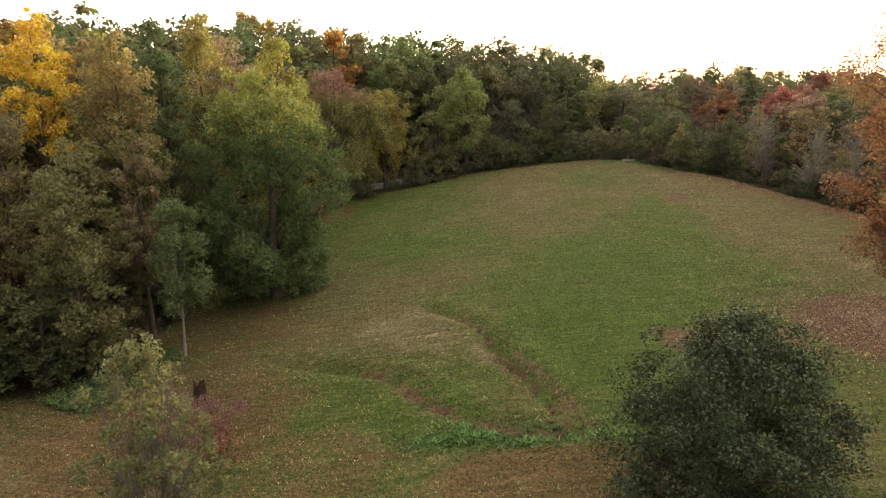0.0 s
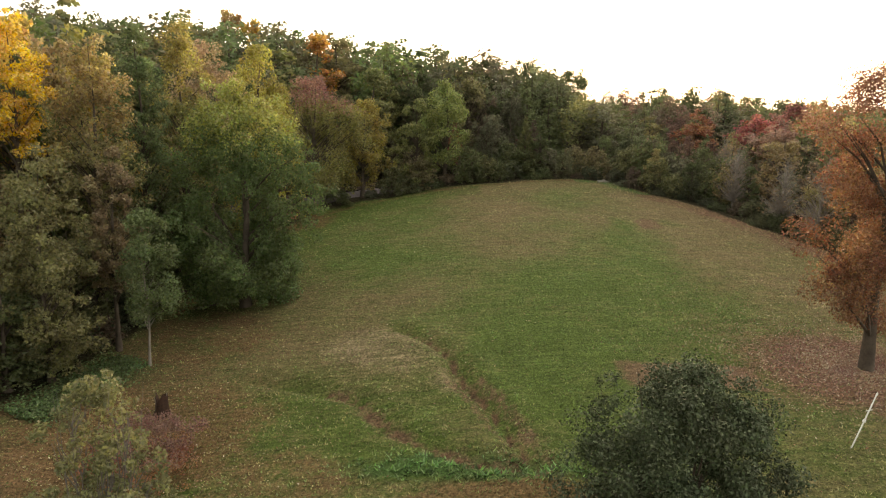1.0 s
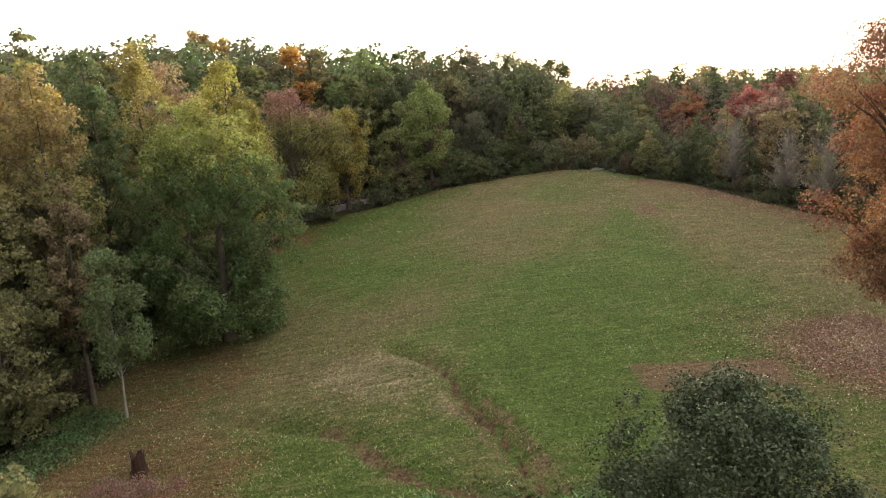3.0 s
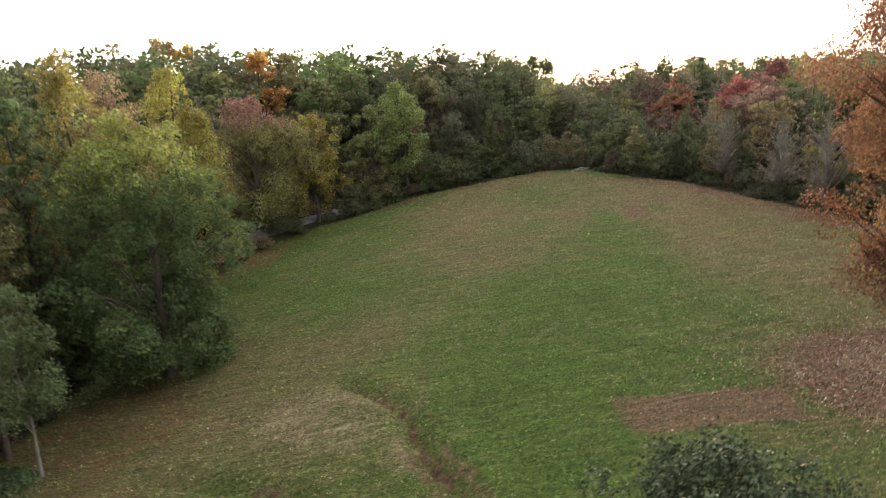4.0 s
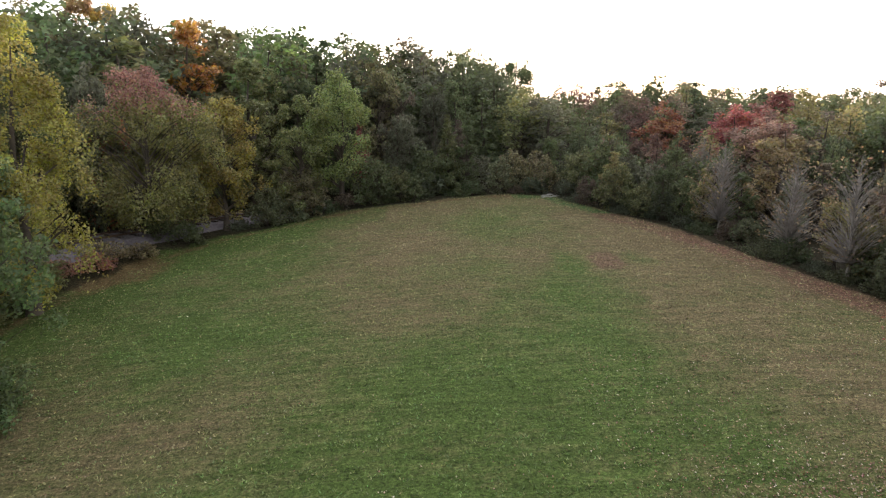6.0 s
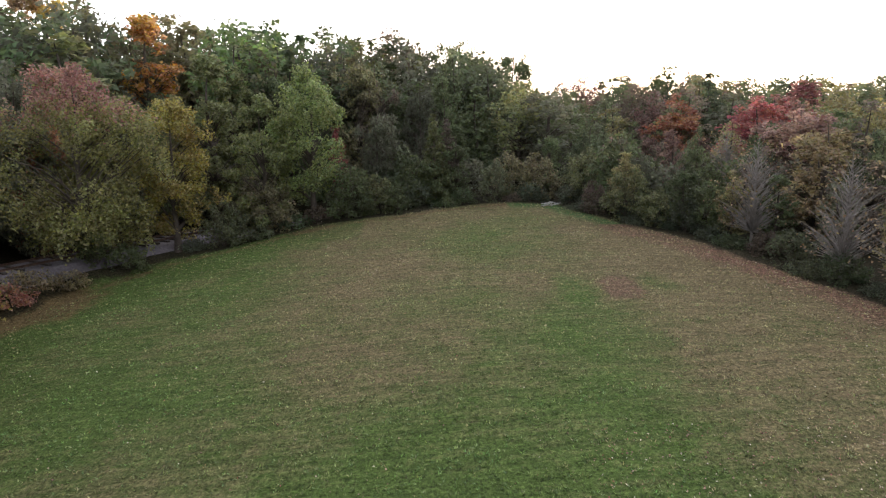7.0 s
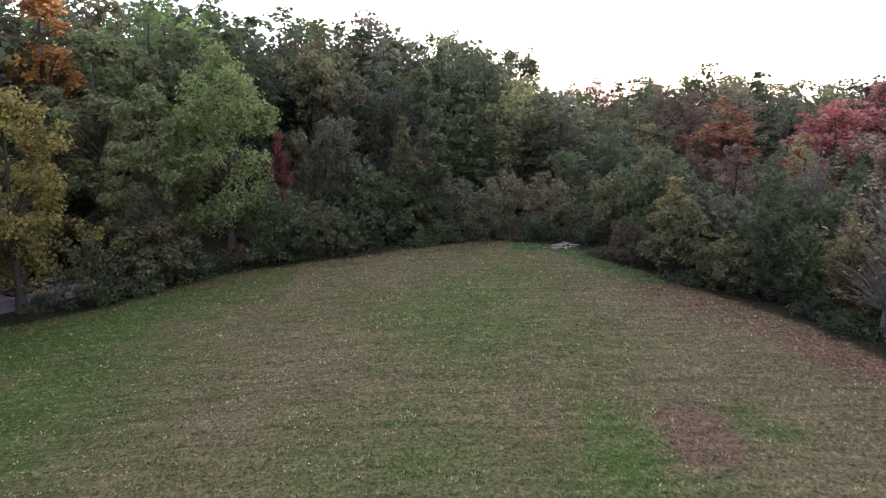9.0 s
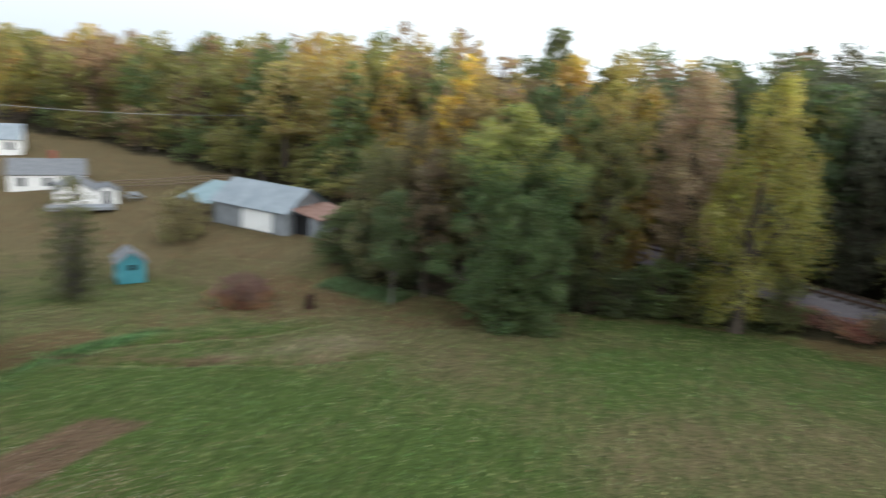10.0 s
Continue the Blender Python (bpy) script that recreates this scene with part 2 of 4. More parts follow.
# the field's edge, from the yard round the far end and back on the other side
EDGE = [(-22, 28.5), (-19, 29.5), (-17.6, 33), (-16.5, 40), (-16, 47), (-16, 55), (-14, 62), (-10.5, 68.5), (-6.8, 72.6), (-2.5, 74.6), (2.1, 77.6), (8, 78.4), (14.8, 80.6),
        (20.5, 79.6), (23, 74), (27.3, 66.5), (30.4, 58), (32.5, 52), (36, 42), (54, 35), (115, 30), (115, -60), (40, -90), (-20, -100), (-68, -72), (-58, -36), (-51, -12), (-44, 4), (-39, 17), (-30, 28)]
RAIL_LINE = curve_line([(-52, 18), (-32, 46), (-16.2, 67.4), (-10.5, 74.6), (-6, 80), (3, 85.6), (16, 89.5), (40, 92), (80, 90)])
DITCH = curve_line([(-0.8, 37.3), (1.6, 34.0), (2.4, 30.9), (3.5, 28.2), (4.2, 25.5), (4.9, 23.2)])
DITCH_TWO = curve_line([(-7.5, 32.2), (-2.8, 29.7), (-1.4, 27.6), (0.5, 25.5), (2.2, 24.1), (4.1, 23.1)])


def in_field(x, y):
    x, y = np.asarray(x, float), np.asarray(y, float)
    inside = np.zeros(x.shape, bool)
    for (ax, ay), (bx, by) in zip(EDGE, EDGE[1:] + EDGE[:1]):
        cross = ((ay > y) != (by > y)) & (x < (bx - ax) * (y - ay) / ((by - ay) if by != ay else 1e-9) + ax)
        inside ^= cross
    return inside


def rail_height(along):
    return np.interp(along, [0, 0.2, 0.42, 0.6, 0.72, 1.0], [0.4, 1.3, 2.0, 2.3, 2.8, 3.4])


def ground_height(x, y):
    x, y = np.asarray(x, float), np.asarray(y, float)
    u, v = soft(x, -13, 34) / 30, (soft(y, 16, 84) - 45) / 30
    z = C0 + C1 * u + C2 * v + C3 * u * u + C4 * u * v + C5 * v * v + C6 * v**3 + C7 * u * v * v
    # the yard rises towards the houses
    z = z + 6 * (1 - np.exp(-np.maximum(0, -13 - x) / 28)) * np.clip((42 - y) / 18, 0, 1)
    # the wooded hill behind the railway, higher to the left of it
    far, along = near_line(x, y, RAIL_LINE)
    behind = (~in_field(x, y)) & (((x - 3) * -0.45 + (y - 85.6) * 0.9 > 0) | ((x < -12) & ((x + 16) * -0.82 + (y - 67) * 0.57 > 0)))
    behind = np.where(behind, np.clip((y - 34) / 26, 0, 1) * np.clip((x + 110) / 40, 0, 1), 0.0)
    steep = np.interp(x, [-60, -20, 10, 40, 90], [0.16, 0.17, 0.10, 0.06, 0.07])
    z = z + behind * np.minimum(np.maximum(far - 5, 0) * steep, 9.5)
    bed = np.clip((far - 1.9) / 3.2, 0, 1)
    bed = bed * bed * (3 - 2 * bed)
    z = rail_height(along) - 0.45 + (z - rail_height(along) + 0.45) * bed
    # drains in the meadow, and small unevenness
    for line, deep in ((DITCH, 0.42), (DITCH_TWO, 0.26)):
        d, _ = near_line(x, y, line)
        z = z - deep * np.exp(-((d / 0.34) ** 2)) + 0.12 * np.exp(-(((d - 1.2) / 0.6) ** 2))
    z = z + 0.35 * np.exp(-(((x + 1.6) / 2.6) ** 2 + ((y - 34.5) / 2.4) ** 2))
    z = z + 0.05 * np.sin(x * 0.9 + 1.3 * np.sin(y * 0.37)) * np.sin(y * 0.8 + 0.7 * np.sin(x * 0.5))
    return z


C0, C1, C2, C3, C4, C5, C6, C7 = -0.0163, 3.5824, 2.3497, -2.5526, -0.0870, 0.0595, -0.1364, 0.1135


def height(x, y):
    return float(ground_height(np.array([x]), np.array([y]))[0])


def spread(low, high, fine_low, fine_high, step, grow=1.22):
    inner = list(np.arange(fine_low, fine_high + step, step))
    a, d = inner[0], step
    left = []
    while a > low:
        d *= grow
        a -= d
        left.append(a)
    b, d = inner[-1], step
    right = []
    while b < high:
        d *= grow
        b += d
        right.append(b)
    return np.array(left[::-1] + inner + right)


def oval(x, y, cx, cy, rx, ry, turn=0.0):
    c, s = math.cos(radians(turn)), math.sin(radians(turn))
    u, v = ((x - cx) * c + (y - cy) * s) / rx, (-(x - cx) * s + (y - cy) * c) / ry
    return np.clip(1.6 - np.hypot(u, v), 0, 1)


def mesh_from(name, verts, faces, materials=(), smooth=False):
    me = bpy.data.meshes.new(name)
    me.from_pydata(np.asarray(verts).tolist() if not isinstance(verts, list) else verts, [], faces if isinstance(faces, list) else faces.tolist())
    for m in materials:
        me.materials.append(m)
    if smooth:
        me.polygons.foreach_set("use_smooth", np.ones(len(me.polygons), bool))
    me.update()
    return me


def build_ground():
    xs, ys = spread(-1500, 1500, -24, 36, 0.42), spread(-1200, 1800, 12, 86, 0.45)
    gx, gy = np.meshgrid(xs, ys)
    z = ground_height(gx, gy)
    nx, ny = len(xs), len(ys)
    i = np.arange(nx * ny).reshape(ny, nx)
    faces = np.stack([i[:-1, :-1], i[:-1, 1:], i[1:, 1:], i[1:, :-1]], -1).reshape(-1, 4)
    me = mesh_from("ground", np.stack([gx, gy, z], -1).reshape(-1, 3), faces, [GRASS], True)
    x, y = gx.ravel(), gy.ravel()
    d1, _ = near_line(x, y, DITCH)
    d2, _ = near_line(x, y, DITCH_TWO)
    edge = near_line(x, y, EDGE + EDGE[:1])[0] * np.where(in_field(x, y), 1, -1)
    dry = 0.56 - 0.52 * oval(x, y, 10.5, 36, 8, 12, -8) - 0.35 * oval(x, y, -4, 68, 7, 7) - 0.3 * oval(x, y, 13, 68, 2.6, 5) - 0.3 * oval(x, y, 16.8, 52, 2, 6) - 0.25 * oval(x, y, -6, 26, 8, 4) - 0.45 * oval(x, y, -4, 55, 6, 9)
    dry = dry + 0.26 * np.clip((y - 48) / 18, 0, 1) + 0.25 * np.clip((x - 18) / 6, 0, 1) + 0.2 * oval(x, y, -5, 42, 7, 7)
    dry = dry - 0.45 * oval(x, y, 17.2, 59.0, 0.8, 1.9) - 0.5 * oval(x, y, 21.8, 59.6, 0.8, 1.6) + 0.75 * np.clip((-13 - x) / 4, 0, 1) * np.clip((27 - y) / 4, 0, 1)
    # damp greener strips along the hedgerow and the far corner
    dry = dry - 0.55 * np.clip((4.5 - np.abs(edge - 2.5)) / 3, 0, 1) * (x < 6) * (y > 48)
    masks = {
        "dry": dry,
        "rust": np.maximum.reduce([0.40 * np.clip((-15 - x) / 4, 0, 1) * np.clip((26 - y) / 4, 0, 1), 0.74 * oval(x, y, -12, 27, 6, 6), 0.8 * oval(x, y, 3.5, 20.5, 4.5, 2.2), 0.55 * oval(x, y, -12, 38, 5, 5), 0.55 * oval(x, y, -5, 23, 4, 3), 0.9 * oval(x, y, -12.5, 65.5, 3.5, 3.5), 0.6 * np.clip((1.5 - np.abs(edge - 1.0)) / 1.5, 0, 1)]),
        "pale": np.maximum(1.1 * oval(x, y, -1.8, 34.6, 3.2, 2.2, -30), 0.8 * oval(x, y, 1.6, 30.6, 0.7, 1.6, 20)),
        "lush": np.maximum.reduce([0.72 * oval(x, y, 2.5, 23.4, 4.5, 0.9, -8), 0.5 * oval(x, y, 8.5, 23, 3, 1.6), 0.62 * np.clip((2.2 - np.abs(edge - 0.8)) / 1.6, 0, 1) * (x > 17) * (y > 66)]),
        "drain": np.maximum(np.exp(-((d1 / 0.25) ** 2)) * 1.0, np.exp(-((d2 / 0.22) ** 2)) * 0.9 * (x > -4.2)),
        "soil": np.maximum.reduce([np.exp(-(((d1 - 0.6) / 0.45) ** 2)) * (0.42 + 0.3 * (y < 30.5)), np.exp(-((d2 / 0.6) ** 2)) * 0.72 * (x > -3.6), 0.95 * np.clip(1.15 - np.maximum(np.abs(x - 13.0) / 3.6, np.abs(y - 30.2 + 0.12 * (x - 13)) / 1.55) ** 4, 0, 1), 1.05 * oval(x, y, 19.6, 59.0, 1.0, 1.5)]),
        "litter": 1.15 * oval(x, y, 21.0, 31.0, 4.6, 4.0) + 0.8 * np.clip((2.6 - np.abs(edge - 1.0)) / 1.6, 0, 1) * (x > 22) * (y > 44) * (y < 72),
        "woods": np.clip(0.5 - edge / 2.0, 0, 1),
    }
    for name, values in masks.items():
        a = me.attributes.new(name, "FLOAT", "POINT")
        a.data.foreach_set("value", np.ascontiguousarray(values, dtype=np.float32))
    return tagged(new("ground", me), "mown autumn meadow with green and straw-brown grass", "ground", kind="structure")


ground = build_ground()


# ---- plants ----
def leaf_faces(centres, normals, size, gen, simple=False):
    """Small folded leaves, as vertices and faces: two triangles each, or one for the woods."""
    n = len(centres)
    side = np.cross(normals, gen.normal(size=(n, 3)))
    side /= np.linalg.norm(side, axis=1, keepdims=True) + 1e-9
    ahead = np.cross(normals, side)
    s = (size * gen.uniform(0.6, 1.35, n))[:, None]
    if simple:
        verts = np.stack([centres - ahead * s * 0.5 - side * s * 0.42, centres - ahead * s * 0.3 + side * s * 0.46, centres + ahead * s * 0.66], 1).reshape(-1, 3)
        return verts, np.arange(3 * n).reshape(-1, 3)
    a = centres - ahead * s * 0.55
    b = centres + side * s * 0.36 + normals * s * 0.10
    c = centres + ahead * s * 0.62
    d = centres - side * s * 0.36 + normals * s * 0.10
    verts = np.stack([a, b, c, d], 1).reshape(-1, 3)
    k = np.arange(n)[:, None] * 4
    return verts, np.concatenate([k + [[0, 1, 2]], k + [[0, 2, 3]]], 1).reshape(-1, 3)


def fast_mesh(name, verts, tris, material, smooth=False):
    me = bpy.data.meshes.new(name)
    me.vertices.add(len(verts))
    me.vertices.foreach_set("co", np.ascontiguousarray(verts, dtype=np.float32).ravel())
    me.loops.add(len(tris) * 3)
    me.loops.foreach_set("vertex_index", np.ascontiguousarray(tris, dtype=np.int32).ravel())
    me.polygons.add(len(tris))
    me.polygons.foreach_set("loop_start", np.arange(0, len(tris) * 3, 3, dtype=np.int32))
    if smooth:
        me.polygons.foreach_set("use_smooth", np.ones(len(tris), bool))
    me.materials.append(material)
    me.update(calc_edges=True)
    return me


def limb(path, radii, sides=5):
    """A tapered tube along a path."""
    path, verts, tris = [np.array(p, float) for p in path], [], []
    for n, (p, r) in enumerate(zip(path, radii)):
        way = path[min(n + 1, len(path) - 1)] - path[max(n - 1, 0)]
        way = way / (np.linalg.norm(way) + 1e-9)
        u = np.cross(way, (0.31, 0.95, 0.05) if abs(way[2]) > 0.6 else (0, 0, 1))
        u /= np.linalg.norm(u) + 1e-9
        v = np.cross(way, u)
        for k in range(sides):
            q = 2 * math.pi * k / sides
            verts.append(p + r * (math.cos(q) * u + math.sin(q) * v))
        if n:
            a, b = (n - 1) * sides, n * sides
            for k in range(sides):
                m = (k + 1) % sides
                tris += [(a + k, a + m, b + m), (a + k, b + m, b + k)]
    return np.array(verts), np.array(tris)


def join(pieces):
    verts, tris, base = [], [], 0
    for v, t in pieces:
        verts.append(v)
        tris.append(t + base)
        base += len(v)
    return np.concatenate(verts), np.concatenate(tris)


PROFILES = {
    "round": lambda u: np.sin(np.pi * np.clip(0.06 + 0.9 * u, 0, 1)) ** 0.62,
    "oval": lambda u: np.sin(np.pi * np.clip(0.12 + 0.86 * u, 0, 1) ** 0.85) ** 0.7,
    "broad": lambda u: np.where(u < 0.35, 0.72 + 0.8 * u, 1.0) * np.sqrt(np.clip(1 - ((u - 0.3) / 0.72) ** 2 * (u > 0.3), 0.02, 1)),
    "tall": lambda u: (0.55 + 0.45 * np.sin(np.pi * np.clip(u * 0.9 + 0.05, 0, 1))) * np.sqrt(np.clip(1.04 - u**4, 0.03, 1)),
    "cone": lambda u: np.clip(1.02 - u, 0.05, 1) ** 0.8,
    "bell": lambda u: np.sqrt(np.clip(1.02 - u**2.0, 0.02, 1)) * (0.88 + 0.12 * np.sin(np.pi * u)),
    "dome": lambda u: np.sqrt(np.clip(1.02 - u**2.3, 0.03, 1)) * (0.86 + 0.14 * np.sin(np.pi * u)),
    "tuft": lambda u: (0.5 + 0.5 * np.sin(np.pi * np.clip(0.15 + 0.8 * u, 0, 1))) * np.sqrt(np.clip(1.03 - u**3, 0.05, 1)),
}


class Plant:
    """Meshes of one plant: its trunk with limbs, and its leaves in one or two bands."""

    def __init__(self, seed, tall, wide, crown_from, shape, clumps, leaves, size, clump=0.26, bark=None, leaf=None, stems=1, twigs=0.5, droop=0.0, top_from=None, flat=0.8, lean=0.0, spray=0.45, shell=0.55, thick=0.022, lobes=0, store=False, thin_from=None, simple=False, soft_side=0.4, mass=1.0):
        gen = np.random.default_rng(seed)
        base = crown_from * tall
        profile = PROFILES[shape]
        u = gen.uniform(0, 1, clumps * 6)
        keep = gen.uniform(0, 1, len(u)) < profile(u) ** 1.3 + 0.08
        u = u[keep][:clumps]
        n = len(u)
        turn = gen.uniform(0, 2 * np.pi, n)
        wave = 1 + 0.16 * np.sin(turn * 3 + u * 5 + gen.uniform(0, 6)) + 0.14 * np.sin(turn * 5 + u * 13 + gen.uniform(0, 6))
        out = profile(u) * wide * wave * np.clip(gen.uniform(shell, 1.06, n), 0, 1.02)
        cz = base + u * (tall - base) * 0.97
        centres = np.stack([np.cos(turn) * out + lean * cz, np.sin(turn) * out, cz], 1)
        reach = clump * wide * gen.uniform(0.65, 1.35, n)
        if lobes:
            # smaller clumps gathered round a few large masses
            heads, girth = centres[:lobes].copy(), mass * wide * gen.uniform(0.24, 0.46, lobes)
            heads[:, :2] *= 0.82
            of = gen.choice(lobes, n, p=girth**2 / (girth**2).sum())
            way = gen.normal(size=(n, 3)) + (0, 0, 0.35)
            way /= np.linalg.norm(way, axis=1, keepdims=True)
            centres = heads[of] + way * (girth[of] * gen.uniform(0.55, 1.0, n))[:, None]
            centres[:, 2] = np.clip(centres[:, 2], base, tall * 0.985)
        # wood
        pieces = []
        steps = 7
        for s in range(stems):
            q = 2 * np.pi * s / max(stems, 1) + gen.uniform(0, 1)
            away = (0.0 if stems == 1 else 0.42 * wide)
            path = []
            for k in range(steps):
                f = k / (steps - 1)
                wob = 0.012 * tall * np.array([math.sin(2.3 * f * 3 + seed + s), math.cos(1.9 * f * 3 + seed * 2 + s)]) * min(f * 2, 1)
                path.append((math.cos(q) * away * f**0.8 + wob[0] + lean * f * tall * 0.9, math.sin(q) * away * f**0.8 + wob[1], -0.25 + f * (tall * 0.93 + 0.25)))
            r0 = thick * tall / math.sqrt(stems)
            pieces.append(limb(path, [r0 * (1.45 if k == 0 else 1) * (1 - 0.93 * k / (steps - 1)) for k in range(steps)], 7))
        self.limbs = []
        order = np.argsort(-np.linalg.norm(centres[:, :2], axis=1))
        for n_limb, c in enumerate(order[: int(n * twigs)]):
            tip = centres[c] * np.array((0.8, 0.8, 0.97))
            z0 = max(base * 0.75 + 0.1, tip[2] - np.linalg.norm(tip[:2]) * gen.uniform(0.5, 1.0) - 0.04 * tall)
            z0 = min(z0, tall * 0.88)
            root = np.array([lean * z0, 0, z0])
            if stems > 1:
                root[:2] += tip[:2] / (np.linalg.norm(tip[:2]) + 1e-6) * 0.42 * wide * (z0 / tall) ** 0.8 * 0.8
            mid = (root + tip) / 2 + np.array([0, 0, 0.06 * np.linalg.norm(tip - root)]) + gen.normal(0, 0.03 * wide, 3)
            r1 = thick * tall * 0.34 * (1 - 0.6 * z0 / tall)
            piece = limb([root, mid, tip], [r1, r1 * 0.62, r1 * 0.2], 4)
            pieces.append(piece)
        self.wood = fast_mesh("trunk", *join(pieces), bark or BARK, True)
        # leaves
        which = gen.choice(n, leaves, p=reach**2 / (reach**2).sum())
        away = gen.normal(size=(leaves, 3))
        away /= np.linalg.norm(away, axis=1, keepdims=True)
        off = away * (gen.uniform(0.12, 1, leaves) ** spray)[:, None] * reach[which][:, None]
        off[:, 2] *= flat
        pts = centres[which] + off
        if droop:
            side = np.hypot(pts[:, 0], pts[:, 1]) / wide
            pts[:, 2] -= droop * side**2 * wide * gen.uniform(0.4, 1.1, leaves)
        pts[:, 2] = np.maximum(pts[:, 2], 0.08)
        # thin fringe that breaks up the outline
        fringe = gen.choice(leaves, leaves // 20)
        pts[fringe] += gen.normal(0, clump * wide * 0.28, (len(fringe), 3))
        pts[:, 2] = np.maximum(pts[:, 2], 0.08)
        if thin_from is not None:
            bough = of[which] if lobes else which
            stays = gen.uniform(0, 1, n) < 0.68
            some = (pts[:, 2] < thin_from * tall) | (stays[bough] & (gen.uniform(0, 1, leaves) < 0.75))
            pts, away, leaves = pts[some], away[some], int(some.sum())
        nor = away * soft_side + gen.normal(0, 0.7, (leaves, 3)) + (0, 0, 0.35)
        nor /= np.linalg.norm(nor, axis=1, keepdims=True)
        self.crowns = []
        self.parts = (join(pieces), leaf_faces(pts, nor, size, gen, simple)) if store else None
        bands = [np.ones(leaves, bool)]
        if top_from is not None:
            level = pts[:, 2] / tall + gen.normal(0, 0.06, leaves)
            bands = [level < top_from, level >= top_from]
        for band in bands:
            self.crowns.append(fast_mesh("crown", *leaf_faces(pts[band], nor[band], size, gen, simple), leaf or LEAF))

    def stand(self, x, y, colours, name="tree", label="", category="tree", group="", scale=1.0, turn=0.0, stretch=1.0, sink=0.0):
        top = new(name)
        top.matrix_world = pose(x, y, height(x, y) - sink, 0, 0, turn) @ Matrix.Diagonal((scale, scale, scale * stretch, 1))
        names = ("crown", "crown_top")
        wood = new("trunk", self.wood)
        wood.parent = top
        for k, me in enumerate(self.crowns):
            ob = new(names[k], me)
            ob.parent = top
            ob.color = (*colours[min(k, len(colours) - 1)], 1)
        return tagged(top, label, category, group)


def again(first, x, y, colour, scale=1.0, turn=0.0, stretch=1.0, label=""):
    """Another plant of the same kind, in its own colour."""
    old = first.scale.copy()
    first.scale = (1, 1, 1)
    ob = copy_thing(first, pose(x, y, height(x, y) - 0.1, 0, 0, turn) @ Matrix.Diagonal((scale, scale, scale * stretch, 1)))
    first.scale = old
    for child in ob.children:
        if child.name.startswith("crown"):
            child.color = (*colour, 1)
    if label:
        ob["label"] = label
    return ob


DARK_GREEN, MID_GREEN, OLIVE, YELLOW_GREEN = (0.060, 0.072, 0.030), (0.072, 0.092, 0.030), (0.125, 0.120, 0.034), (0.118, 0.130, 0.032)
YELLOW, GOLD, RUST = (0.330, 0.225, 0.022), (0.215, 0.150, 0.034), (0.150, 0.066, 0.034)
MAROON, BROWN = (0.175, 0.058, 0.050), (0.140, 0.096, 0.050)
GREY_GREEN = (0.072, 0.073, 0.044)

# the large tree by the meadow and its neighbours
Plant(11, 14.2, 5.1, 0.035, "broad", 620, 62000, 0.16, 0.12, twigs=0.05, top_from=0.76, shell=0.45, lobes=150, soft_side=0.9, mass=0.6).stand(-11.2, 43.4, [(0.058, 0.083, 0.029), YELLOW_GREEN], label="large spreading green tree with a yellow-green top beside the meadow")
Plant(12, 8.6, 1.8, 0.30, "oval", 80, 9500, 0.125, 0.25, bark=PALE_BARK, twigs=0.5, shell=0.2, thick=0.008, droop=0.3).stand(-14.0, 34.8, [(0.068, 0.090, 0.036)], label="slender young grey-green tree with a pale bare stem", name="sapling")
Plant(13, 16.4, 3.8, 0.10, "tall", 300, 26000, 0.165, 0.15, droop=0.75, twigs=0.05, lobes=70, soft_side=0.9, mass=0.7).stand(-13.9, 58.3, [(0.155, 0.142, 0.030)], label="tall olive-yellow tree with drooping branches")
Plant(14, 12.3, 5.6, 0.10, "round", 380, 32000, 0.17, 0.12, droop=0.40, top_from=0.80, twigs=0.12, lobes=90, soft_side=0.9, mass=0.62).stand(-11.5, 71.4, [(0.112, 0.108, 0.034), (0.150, 0.078, 0.058)], label="rounded olive tree with a dusty pink top")
Plant(15, 10.4, 2.8, 0.12, "tall", 150, 12000, 0.17, 0.20, twigs=0.2, lobes=50, soft_side=0.8, mass=0.75).stand(-6.8, 74.6, [(0.150, 0.124, 0.030)], label="bushy golden-olive tree in the hedgerow")
Plant(16, 11.6, 3.2, 0.16, "tall", 150, 13000, 0.18, 0.20, twigs=0.2, lobes=52, soft_side=0.8, mass=0.75).stand(2.1, 79.4, [(0.108, 0.128, 0.040)], label="light green tree at the far edge of the meadow")
Plant(17, 9.8, 2.9, 0.12, "oval", 120, 10000, 0.18, 0.16, lobes=44, soft_side=0.9, mass=0.75).stand(-1.2, 77.2, [(0.094, 0.102, 0.036)], label="green bushy tree at the edge of the meadow")
Plant(18, 19.0, 3.4, 0.10, "tall", 360, 84000, 0.095, 0.20, twigs=0.04, shell=0.3, flat=0.9, top_from=0.58, lobes=64, thin_from=0.62, lean=-0.05, thick=0.014).stand(21.8, 31.0, [(0.108, 0.052, 0.026), (0.130, 0.060, 0.038)], label="rust-orange autumn tree with an open, thinning top")
Plant(19, 6.0, 4.0, 0.02, "bell", 1100, 70000, 0.088, 0.10, leaf=WAXY, twigs=0.05, shell=0.35, stems=3, thick=0.02, lobes=190, soft_side=1.0, mass=0.36).stand(8.35, 18.3, [(0.028, 0.037, 0.018)], name="holly_bush", label="dense rounded dark green evergreen bush on the grass", category="bush")
Plant(20, 8.9, 2.2, 0.03, "bell", 520, 24000, 0.085, 0.08, bark=GREY_BARK, stems=9, twigs=0.95, shell=0.12, thick=0.010).stand(-6.6, 14.4, [(0.076, 0.080, 0.035)], name="pear_tree", label="upright young tree with thin pale yellow-green leaves")
